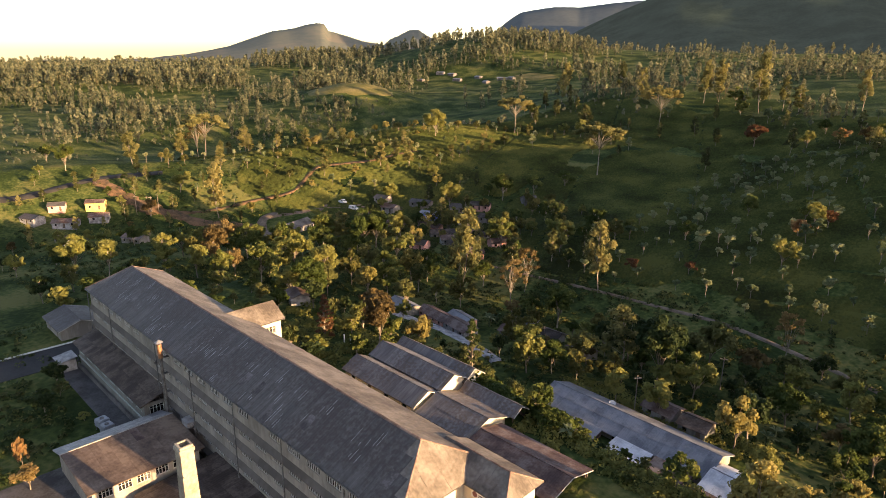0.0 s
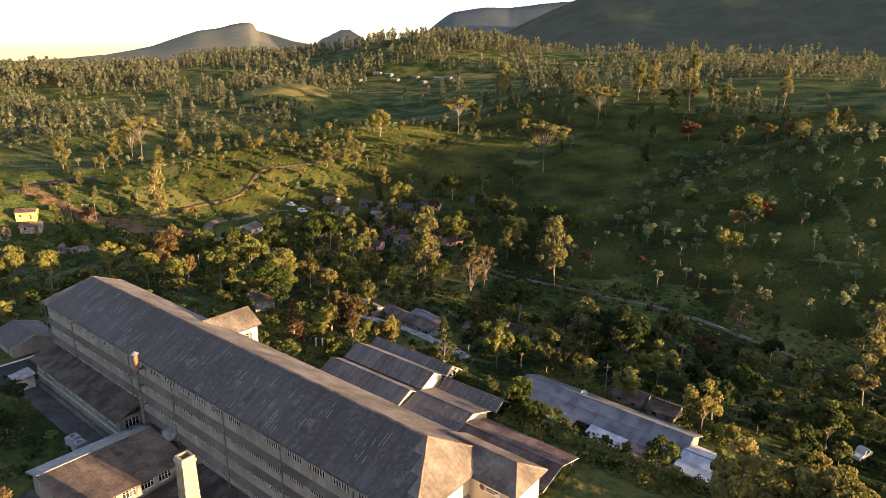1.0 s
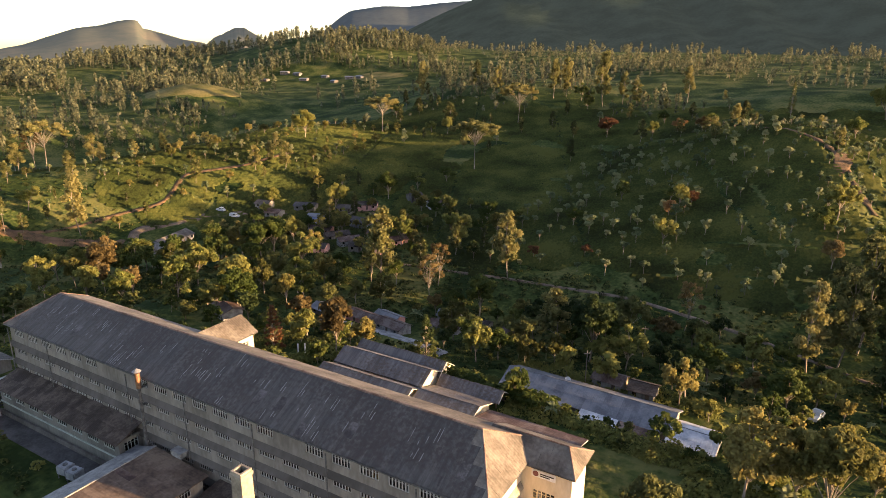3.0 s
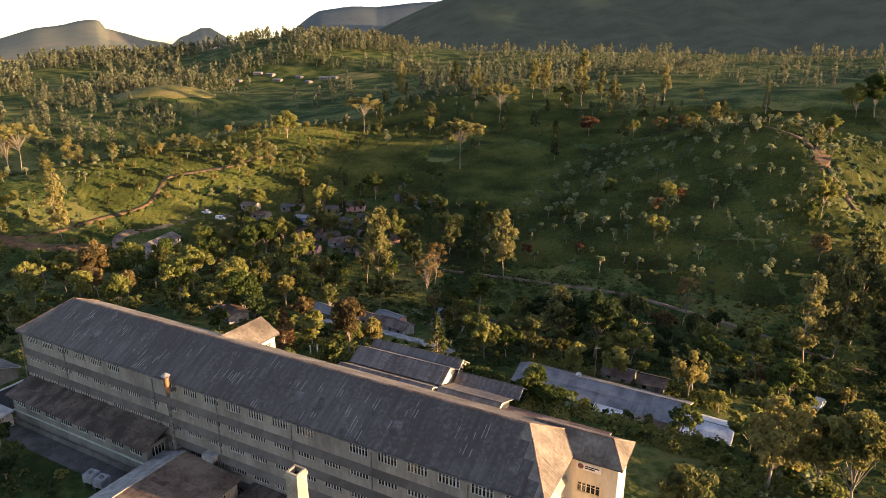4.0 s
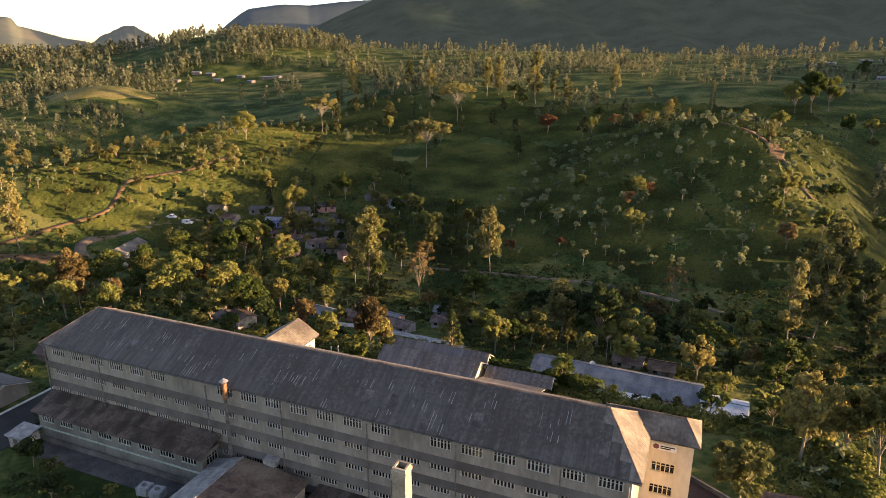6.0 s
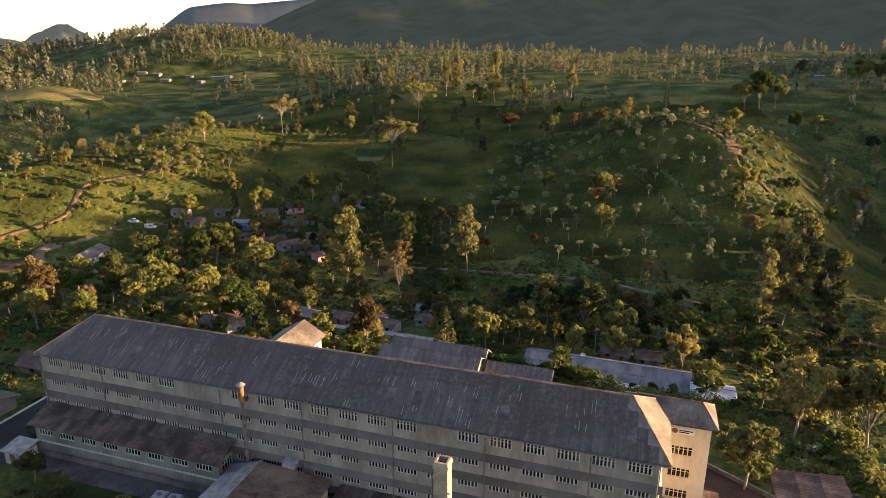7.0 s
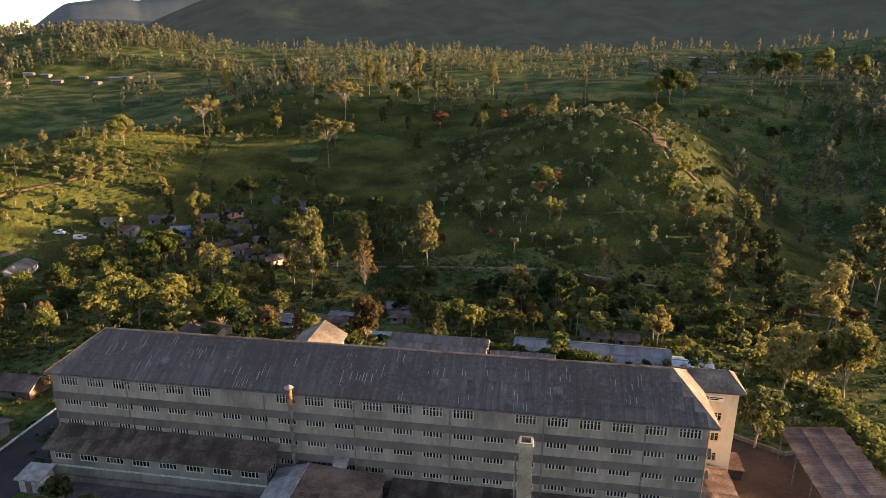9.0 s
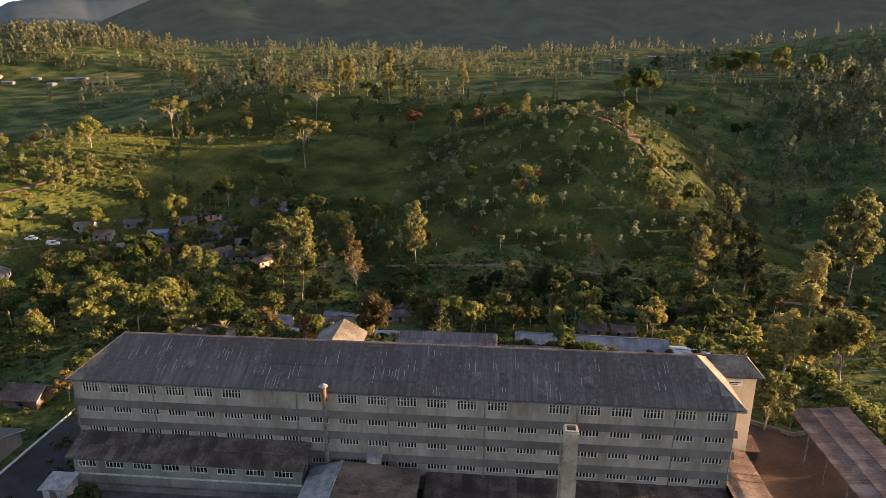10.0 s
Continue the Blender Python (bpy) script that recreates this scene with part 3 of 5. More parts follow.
for z in (11.9, 8.8, 5.7):
    window_unit(factory, 3.0, 1.3, 5, M["cream_wood"], pose(CX1 - 0.06, 48.6, z, 0, 0, 90))
CM = (CX0 + CX1) / 2
sheeted(factory, (CX1 + 0.5, 43.2, 14.15), (CX1 + 0.5, CY1 + 0.6, 14.15), (CM, CY1 + 0.6, 16.4), (CM, 43.2, 16.4), 1.1, 2, GREY, 12, name="wing_roof")
sheeted(factory, (CX0 - 0.5, CY1 + 0.6, 14.15), (CX0 - 0.5, 43.2, 14.15), (CM, 43.2, 16.4), (CM, CY1 + 0.6, 16.4), 1.1, 2, GREY, 13, name="wing_roof")
bm = bmesh.new()
slab(bm, [(CX0 + 0.3, CY1 - 0.15, 14.0), (CX1 - 0.3, CY1 - 0.15, 14.0), (CM, CY1 - 0.15, 16.2)], 0.02)
part("gable_wall", bm, M["cream"], factory)

# metal flue on the front wall
flue = thing("flue_pipe", "tall steel flue pipe with conical cap on the factory front", "flue", pose(-92.3, 32.7, 0))
for nm, r1, r2, z0, z1, mat, lab in (("pipe", 0.24, 0.24, -0.2, 13.5, M["iron"], ""), ("pipe_head", 0.36, 0.36, 13.3, 15.55, M["copper"], "rust-brown upper pipe section"), ("rain_cap", 0.62, 0.03, 15.8, 16.25, M["tin"], "pale conical rain cap")):
    bm = bmesh.new()
    bmesh.ops.create_cone(bm, cap_ends=True, segments=16, radius1=r1, radius2=r2, depth=z1 - z0, matrix=pose(0, 0, (z0 + z1) / 2))
    part(nm, bm, mat, flue, lab)
for i in range(4):
    a = i * 1.57 + 0.5
    part("stay", boxes((0.3 * math.cos(a) - 0.02, 0.3 * math.sin(a) - 0.02, 15.5, 0.3 * math.cos(a) + 0.02, 0.3 * math.sin(a) + 0.02, 15.85)), M["iron"], flue)
for z in (4.3, 7.5, 10.6, 13.2):
    part("bracket", boxes((-0.3, 0.1, z, 0.3, 1.19, z + 0.08)), M["iron"], flue)

# square brick chimney stack
stack = thing("chimney_stack", "square cream-plastered chimney stack with dark open top", "chimney", pose(-61.7, 23.1, 0))
bm = bmesh.new()
lo, hi, inn = 1.0, 0.72, 0.5
rings = [[bm.verts.new((sx * r, sy * r, z)) for sx, sy in ((-1, -1), (1, -1), (1, 1), (-1, 1))] for r, z in ((lo, -0.2), (hi, 16.75), (hi + 0.1, 16.8), (hi + 0.1, 17.2), (hi, 17.25), (hi, 17.5), (inn, 17.5), (inn, 13.8))]
for a, b in zip(rings, rings[1:]):
    for i in range(4):
        j = (i + 1) % 4
        bm.faces.new((a[i], a[j], b[j], b[i]))
bm.faces.new(rings[-1])
part("shaft", bm, M["chimney"], stack)
# solid near-black block inset below the rim
part("soot_lining", boxes((-inn + 0.01, -inn + 0.01, 13.9, inn - 0.01, inn - 0.01, 16.9)), M["dark"], stack)
bm = bmesh.new()
bmesh.ops.create_cone(bm, cap_ends=True, segments=10, radius1=0.12, radius2=0.12, depth=9, matrix=pose(-1.05, -0.3, 11))
part("vent_pipe", bm, M["chimney"], stack, "thin vent pipe beside the shaft")
for z in (8.0, 11.0, 14.0):
    part("strap", boxes((-lo + 0.02, -lo + 0.02 + z * 0.016, z, lo - 0.02, -lo + 0.09 + z * 0.016, z + 0.12)), M["iron"], stack)


# ---- sheds and houses ----
def shell(ob, ax, ay, z0, h, top, cuts, wall, t):
    """Four walls of a gabled house: a pierced front, a plain back and two gable ends."""
    bm = bmesh.new()
    pierced(bm, -ax, ax, z0, h, cuts, front(-ay, t))
    part("front_wall", bm, wall, ob)
    part("back_wall", boxes((-ax, ay - t, z0, ax, ay, h)), wall, ob)
    for sx in (-ax, ax - t):
        bm = bmesh.new()
        outline = ((-ay + t, z0), (ay - t, z0), (ay - t, h), (0, top), (-ay + t, h))
        ring = [[bm.verts.new((sx + q, y, z)) for y, z in outline] for q in (0, t)]
        bm.faces.new(ring[0]), bm.faces.new(ring[1][::-1])
        for i in range(5):
            j = (i + 1) % 5
            bm.faces.new((ring[0][i], ring[0][j], ring[1][j], ring[1][i]))
        part("gable_wall", bm, wall, ob)


def gable(name, x0, x1, y0, y1, zg, ze, zr, roof, wall, label, cat="shed", along="x", over=0.5, w=1.1, rows=2, group="", turn=0.0, openings=True, single=True, post=False):
    """A gabled building about its own middle, with sheeted roof, walls, doors and windows."""
    cx, cy = (x0 + x1) / 2, (y0 + y1) / 2
    L, D = (x1 - x0, y1 - y0) if along == "x" else (y1 - y0, x1 - x0)
    ob = thing(name, label, cat, pose(cx, cy, zg, 0, 0, turn + (0 if along == "x" else 90)), group)
    ax, ay, h, r = L / 2, D / 2, ze - zg, zr - zg
    if post:
        for sx in np.linspace(-ax + 0.3, ax - 0.3, max(2, int(L / 4) + 1)):
            for sy in (-ay + 0.2, ay - 0.2):
                part("post", boxes((sx - 0.09, sy - 0.09, -0.5, sx + 0.09, sy + 0.09, h)), M["timber"], ob)
        part("back_wall", boxes((-ax, ay - 0.15, -0.5, ax, ay - 0.05, h - 0.05)), wall, ob)
    else:
        n = max(1, int(L / 4.2))
        cuts = []
        if openings:
            for i in range(n):
                u = -ax + L * (i + 0.5) / n
                cuts.append((u - 0.45, u + 0.45, 0.0, min(2.0, h - 0.35)) if i % 3 == 1 else (u - 0.55, u + 0.55, h * 0.4, min(h * 0.4 + 1.0, h - 0.25)))
        shell(ob, ax, ay, -0.6, h, r - 0.1, cuts, wall, 0.2)
        for u0, u1, za, zb in cuts:
            if za == 0.0:
                part("door", boxes((u0, -ay + 0.08, 0, u1, -ay + 0.13, zb)), M["timber"], ob, "dark timber door")
            else:
                part("window", boxes((u0, -ay + 0.1, za, u1, -ay + 0.12, zb)), M["glass"], ob)
    e = h - 0.02 - over * (r - h) / ay
    X, Y = ax + over, ay + over
    sheeted(ob, (-X, -Y, e), (X, -Y, e), (X, 0, r), (-X, 0, r), w, rows, roof, int(abs(cx) * 7), single)
    sheeted(ob, (X, Y, e), (-X, Y, e), (-X, 0, r), (X, 0, r), w, rows, roof, int(abs(cy) * 5), single)
    bar_between((-X, 0, r + 0.05), (X, 0, r + 0.05), 0.1, roof[2], ob, "ridge_cap")
    for sx in (-X, X):
        for sy in (-1, 1):
            bar_between((sx, sy * Y, e - 0.05), (sx, 0, r - 0.05), 0.07, M["wood"], ob, "barge_board")
    return ob


for cy, zr, half in ((67.0, 3.2, 3.0), (73.3, 3.9, 2.9), (78.6, 3.2, 2.3)):
    gable("processing_shed", -89, -70.5, cy - half, cy + half, -0.8, zr - 1.5, zr, PALE, M["cream"], "long cream-walled shed with weathered grey sheet roof", group="sheds behind the factory")
gable("store_shed", -69.3, -58.6, 64.2, 73.4, -0.8, 0.9, 2.5, PALE, M["cream"], "low store shed with grey-brown sheet roof")
gable("open_shed", -69.0, -57.6, 74.4, 77.6, -1.0, 1.1, 2.1, PALE, M["timber"], "narrow open-sided shed on timber posts", post=True)
gable("rusty_shed", -57.2, -41.2, 61.8, 71.0, -0.8, 0.8, 2.0, RUSTY, M["rust"], "long low shed with rusted iron roof", post=True)
gable("row_house", -65.2, -32.2, 92.2, 101.4, -8.8, -6.5, -4.6, TIN, M["plaster"], "long row house with grey-blue metal roof", "house", rows=2, turn=-2.0)
gable("row_house", -31.6, -24.2, 88.6, 96.6, -8.8, -6.4, -5.2, (M["tin_bright"], M["tin_bright"], M["tin"], M["tin"]), M["plaster"], "patched end of the row with white metal roof", "house", turn=-4.0)
for x0, x1, y0, y1, mats in ((-48.2, -41.0, 87.0, 91.6, (M["tin_bright"], M["tin_bright"], M["tin"], M["tin"])), (-40.6, -33.8, 86.8, 91.2, RUSTY), (-57.0, -51.0, 88.6, 92.2, TIN), (-33.0, -28.8, 84.2, 88.4, RUSTY)):
    zz = -8.6
    ob = thing("lean_to", "patched sheet-metal lean-to beside the row house", "shed", pose(0, 0, 0))
    part("wall", boxes((x0 + 0.3, y0 + 0.3, zz - 1.5, x1 - 0.3, y1 - 0.3, zz + 1.5)), M["rust"], ob)
    sheeted(ob, (x0, y0, zz + 1.6), (x1, y0 - 0.4, zz + 1.6), (x1, y1 - 0.4, zz + 2.2), (x0, y1, zz + 2.2), 0.9, 2, mats, int(abs(x0)))


def vehicle_shed(x0, x1, y0, y1, z0, z1):
    """Open shed: a low-pitched sheet roof on rows of steel posts."""
    ob = thing("vehicle_shed", "large open-sided shed with patched rusty iron roof", "shed")
    sheeted(ob, (x0, y1, z0), (x0, y0, z0), (x1, y0, z1), (x1, y1, z1), 1.0, 3, (M["rust"], M["rust_joined"], M["rust"], M["moss"]), 21, True, thick=0.05)
    n = 5
    for k, (x, z) in enumerate(((x0 + 0.5, z0), ((x0 + x1) / 2, (z0 + z1) / 2), (x1 - 0.5, z1))):
        part("purlin", boxes((x - 0.07, y0 + 0.3, z - 0.22, x + 0.07, y1 - 0.3, z - 0.08)), M["iron"], ob)
        for i in range(n):
            y = y0 + 0.6 + i * (y1 - y0 - 1.2) / (n - 1)
            if k != 1:
                part("post", boxes((x - 0.08, y - 0.08, -0.4, x + 0.08, y + 0.08, z - 0.2)), M["iron"], ob)
            elif i < n:
                bar_between((x0 + 0.5, y, z0 - 0.25), (x1 - 0.5, y, z1 - 0.25), 0.07, M["iron"], ob, "rafter")
    return ob


lean = thing("lean_to", "brown rusted lean-to against the factory end wall", "shed")
sheeted(lean, (-34.4, 29.5, 2.5), (-34.4, 43.2, 2.5), (-39.9, 43.2, 3.7), (-39.9, 29.5, 3.7), 1.0, 2, (M["rust"], M["rust_joined"], M["rust"], M["moss"]), 33, True, thick=0.06)
part("wall", boxes((-34.9, 29.9, -0.4, -34.7, 42.9, 2.45), (-39.8, 29.9, -0.4, -34.95, 30.1, 2.4)), M["rust"], lean)
store = thing("red_store", "small store with red sheet roof at the foot of the tower", "shed")
sheeted(store, (-33.9, 44.4, 1.7), (-31.6, 44.4, 1.7), (-31.6, 48.2, 2.1), (-33.9, 48.2, 2.1), 0.8, 2, RUSTY, 34, thick=0.06)
part("wall", boxes((-33.7, 44.7, -0.3, -31.8, 48.0, 1.62)), M["dark"], store)

vehicle_shed(-25.6, -17.2, 27.5, 51.0, 5.1, 5.9)

# boiler house with clerestory
boiler = thing("boiler_house", "boiler house with rust-brown low gabled roof and glazed side", "building")
bm = bmesh.new()
pierced(bm, 17.9, 31.9, -1.2, 3.95, [(18.6 + 2.4 * i, 20.4 + 2.4 * i, 2.5, 3.65) for i in range(5)], side(-80.3, 0.3))
part("wall", bm, M["plaster"], boiler)
for y in (17.9, 31.6):
    bm = bmesh.new()
    ring = [[bm.verts.new((x, y + q, z)) for x, z in ((-94.0, -1.2), (-80.32, -1.2), (-80.32, 3.9), (-90.2, 4.6), (-94.0, 3.5))] for q in (0, 0.3)]
    bm.faces.new(ring[0]), bm.faces.new(ring[1][::-1])
    for i in range(5):
        k = (i + 1) % 5
        bm.faces.new((ring[0][i], ring[0][k], ring[1][k], ring[1][i]))
    part("gable_wall", bm, M["plaster"], boiler)
part("wall", boxes((-94.0, 18.21, -1.2, -93.7, 31.59, 3.45)), M["plaster"], boiler)
# added block whose near-black colour stands for the dark inside
part("core", boxes((-93.4, 18.5, -1, -80.8, 31.3, 3.0)), M["dark"], boiler)
for i in range(5):
    window_unit(boiler, 1.8, 1.15, 4, M["wood"], pose(-80.06, 18.6 + 2.4 * i, 2.5, 0, 0, 90))
TAN = (M["tan"], M["tan"], M["tan"], M["rust"])
sheeted(boiler, (-79.6, 17.3, 4.0), (-79.6, 32.6, 4.0), (-90.2, 32.6, 4.78), (-90.2, 17.3, 4.78), 1.1, 3, TAN, 14, True, lift=0.03)
sheeted(boiler, (-94.5, 32.6, 3.45), (-94.5, 17.3, 3.45), (-90.2, 17.3, 4.78), (-90.2, 32.6, 4.78), 1.1, 2, (M["strip"], M["tin_joined"], M["tin"], M["tin"]), 15, True, lift=0.03)
bar_between((-90.2, 17.2, 4.84), (-90.2, 32.7, 4.84), 0.11, M["strip"], boiler, "ridge_cap", "pale ridge capping")
hopper = thing("hopper_box", "white boxed hopper bracketed on the factory wall", "box", pose(-86.0, 33.2, 4.5))
part("body", boxes((-0.95, -0.55, 0, 0.95, 0.68, 0.75)), M["whitewash"], hopper)
part("lid", boxes((-1.05, -0.65, 0.76, 1.05, 0.68, 0.84)), M["strip"], hopper)
for x in (-0.7, 0.7):
    part("bracket", boxes((x - 0.05, -0.4, -0.35, x + 0.05, 0.68, -0.01)), M["iron"], hopper)
gable("cistern_shed", -152.0, -141.5, 31.0, 39.0, -0.6, 2.4, 3.8, GREY, M["plaster"], "old grey-roofed storehouse beside the yard")
gable("cistern_shed", -152.0, -146.0, 48.5, 53.0, -0.6, 2.0, 3.4, RUSTY, M["rust"], "small brown-roofed store near the factory end")

# small white-roofed store at the end of the annex
kiosk = thing("garden_store", "small store with pale sheet roof beside the annex", "shed")
part("wall", boxes((-129.2, 26.8, -0.4, -126.0, 29.4, 2.1)), M["whitewash"], kiosk)
part("door", boxes((-128.2, 26.74, -0.1, -127.3, 26.795, 1.8)), M["timber"], kiosk, "dark plank door")
sheeted(kiosk, (-129.5, 26.4, 2.15), (-125.7, 26.4, 2.15), (-125.7, 29.7, 2.65), (-129.5, 29.7, 2.65), 0.9, 2, (M["strip"], M["strip"], M["strip"], M["strip"]), 41, thick=0.05)

# water tanks on a stand
for x in (-101.2, -99.0):
    tank = thing("water_tank", "grey-blue boxy water tank on a low steel stand", "tank", pose(x, 25.8, 0, 0, 0, 8))
    bm = boxes((-0.9, -0.85, 0.7, 0.9, 0.85, 2.0))
    bmesh.ops.bevel(bm, geom=bm.edges[:], offset=0.12, segments=2, affect="EDGES")
    part("body", bm, M["tankpaint"], tank)
    bm = bmesh.new()
    bmesh.ops.create_cone(bm, cap_ends=True, segments=16, radius1=0.34, radius2=0.3, depth=0.14, matrix=pose(0, 0, 2.06))
    part("lid", bm, M["iron"], tank, "dark round lid")
    for sx in (-0.75, 0.75):
        for sy in (-0.7, 0.7):
            part("leg", boxes((sx - 0.06, sy - 0.06, -0.1, sx + 0.06, sy + 0.06, 0.7)), M["iron"], tank)

# ---- yards, roads and paths ----
def curve_points(pts, step=2.0):
    """Points along a smooth line through pts."""
    p = [Vector((*q, 0)) for q in pts]
    p = [p[0] * 2 - p[1]] + p + [p[-1] * 2 - p[-2]]
    out = []
    for i in range(1, len(p) - 2):
        n = max(2, int((p[i + 1] - p[i]).length / step))
        for k in range(n):
            t = k / n
            a, b, c, d = p[i - 1], p[i], p[i + 1], p[i + 2]
            out.append(0.5 * (2 * b + (c - a) * t + (2 * a - 5 * b + 4 * c - d) * t * t + (3 * b - a - 3 * c + d) * t ** 3))
    out.append(p[-2])
    return out


def strip(name, pts, width, mat, label, cat="path", lift=0.22, ragged=0.15, seed=1):
    """A track of that width laid on the ground, with shoulders that run into it."""
    rng = random.Random(seed)
    line = curve_points(pts)
    v, f = [], []
    for i, q in enumerate(line):
        d = (line[min(i + 1, len(line) - 1)] - line[max(i - 1, 0)]).normalized()
        n = Vector((-d.y, d.x, 0))
        w = width * (1 + rng.uniform(-ragged, ragged)) / 2
        mid = float(terrain(q.x, q.y))
        for s, down in ((-1.5, -0.9), (-1, 0), (0, 0.04), (1, 0), (1.5, -0.9)):
            e = q + n * w * s
            z = float(terrain(e.x, e.y))
            v.append((e.x, e.y, (z + mid) / 2 + lift + down if down < 0 else max(z, (z + mid) / 2) + lift + down))
    for i in range(len(line) - 1):
        for k in range(4):
            a = i * 5 + k
            f.append((a, a + 1, a + 6, a + 5))
    return tagged(new(name, mesh_from(name, v, f, mat, True)), label, cat, kind="structure")


strip("valley_path", ((-150, 160), (-137, 163), (-116, 165), (-98, 166), (-77, 166), (-58, 165.5), (-38, 160), (-24, 155), (-8, 148.5), (4, 144.5), (25, 146), (42, 148), (80, 150)), 1.15, M["dirt"], "narrow pale dirt path along the valley")
TEA_PATH = ((-300, 104), (-291, 115), (-283, 124.5), (-278.5, 136), (-275, 147), (-269.5, 160), (-268.5, 168), (-273, 178), (-276.5, 187), (-272, 197), (-264, 212), (-260, 227), (-256, 240))
CREST_PATH = ((-45, 313), (-31, 306), (-19, 290), (-11, 273), (-6.5, 261), (-4, 251), (2, 237))
LANES = (((-300, 176), (-290, 186), (-277, 188)), ((-37, 250), (-29, 231), (-19, 206)), ((-11, 252), (-4, 240), (3, 226)), ((-45, 204), (-19, 205), (-8, 208), (6, 222)), ((-345, 150), (-330, 172), (-308, 186)), ((-282, 230), (-268, 246), (-250, 262)))
strip("tea_path", TEA_PATH, 1.9, M["soil"], "orange earth track cut along the tea slope", lift=0.14, ragged=0.3)
strip("village_road", ((-222, 196), (-232, 188), (-240, 180), (-249, 170), (-255, 157), (-259, 147), (-257, 142), (-246, 137), (-230, 134.5), (-215, 132)), 4.0, M["dirt"], "worn brown village road", lift=0.25)
strip("village_road", ((-330, 98), (-305, 106), (-287, 116), (-275, 121), (-265, 129), (-255, 136)), 5.0, M["soil"], "bare earth side road to the village", lift=0.3, ragged=0.35)
strip("hill_road", ((-345, 40), (-332, 58), (-330, 72), (-332, 90), (-330, 106), (-322, 126)), 3.4, M["asphalt"], "grey road winding along the western slope", lift=0.25)
strip("crest_path", CREST_PATH, 1.8, M["soil"], "orange earth path down the shoulder of the knoll", lift=0.3, ragged=0.6)
strip("lane", ((-126, 108), (-112, 110), (-98, 107), (-84, 102)), 3.0, M["whitewash"], "pale concrete lane between the huts", lift=0.25)


def pad(name, pts, z, mat, label, cat="yard"):
    bm = bmesh.new()
    slab(bm, [(x, y, z) for x, y in pts], 0.5)
    ob = part(name, bm, mat)
    return tagged(ob, label, cat, kind="structure")


pad("yard_east", ((-40, 24), (-4, 24), (-6, 50), (-24, 52.5), (-33, 57.5), (-40, 57.5)), 0.06, M["yard"], "red earth yard beside the factory")
pad("yard_front", ((-95, 6), (-40.02, 6), (-40.02, 33.8), (-95, 33.8)), 0.07, M["paving"], "grimy concrete yard in front of the factory")
pad("annex_path", ((-128, 26.5), (-95.02, 26.5), (-95.02, 30), (-128, 30)), 0.1, M["paving"], "stained grey concrete walk along the annex", "pavement")
pad("drive_west", ((-140, 8), (-130.2, 8), (-129.2, 36), (-130, 60), (-139.5, 60), (-139.2, 31)), 0.08, M["asphalt"], "dark asphalt drive round the factory end", "road")


def low_wall(name, a, b, h, w, mat, label, cat="wall"):
    a, b = Vector(a), Vector(b)
    L = (b - a).length
    ob = part(name, boxes((0, -w / 2, -0.5, L, w / 2, h)), mat)
    ob.matrix_basis = pose(a.x, a.y, a.z, 0, 0, math.degrees(math.atan2(b.y - a.y, b.x - a.x)))
    return tagged(ob, label, cat, kind="structure")


def field(name, cx, cy, rx, ry, mat, label, lift=0.3):
    """A ragged patch of other ground, laid on the slope."""
    v, f = [(cx, cy, float(terrain(cx, cy)) + lift)], []
    for k in range(1, 9):
        for i in range(40):
            a = 2 * math.pi * i / 40
            q = k / 8 * (1 + 0.12 * math.sin(3 * a + 1) + 0.07 * math.sin(7 * a))
            x, y = cx + rx * q * math.cos(a), cy + ry * q * math.sin(a)
            v.append((x, y, float(terrain(x, y)) + (lift if k < 8 else -1.0)))
    for i in range(40):
        f.append((0, 1 + i, 1 + (i + 1) % 40))
        for k in range(7):
            a, b = 1 + k * 40 + i, 1 + k * 40 + (i + 1) % 40
            f.append((a, a + 40, b + 40, b))
    return tagged(new(name, mesh_from(name, v, f, mat, True)), label, "field", kind="structure")


field("meadow", -550, 413, 54, 40, M["drygrass"], "dry golden grass on a rounded hillock")
field("meadow", -490, 640, 34, 26, M["drygrass"], "pale mown field beside the far village")
field("bare_soil", -9.5, 269, 3.6, 12, M["soil"], "bare orange earth on the shoulder of the knoll", 0.5)

low_wall("kerb", (-140.2, 10, 0), (-139.4, 31, 0), 0.3, 0.16, M["white"], "white painted kerb along the drive", "kerb")
low_wall("kerb", (-139.4, 31.1, 0), (-139.8, 60, 0), 0.3, 0.16, M["white"], "white painted kerb along the drive", "kerb")
low_wall("yard_wall", (-33.5, 57.8, 0), (-24.0, 51.8, 0), 0.7, 0.3, M["concrete"], "low grimy wall at the edge of the yard")
low_wall("yard_wall", (-23.9, 51.7, 0), (-12, 56, -0.3), 0.7, 0.3, M["concrete"], "low grey wall behind the vehicle shed")

# ---- village ----
HUES = [M["plaster"], M["cream"], M["white"], material("faded_pink_wall", [(0.4, 0.2, 0.17), (0.55, 0.3, 0.25)], 0.6, 0.85), material("faded_blue_wall", [(0.14, 0.18, 0.42), (0.24, 0.3, 0.55)], 0.6, 0.85), material("ochre_wall", [(0.5, 0.33, 0.1), (0.62, 0.44, 0.16)], 0.6, 0.85)]


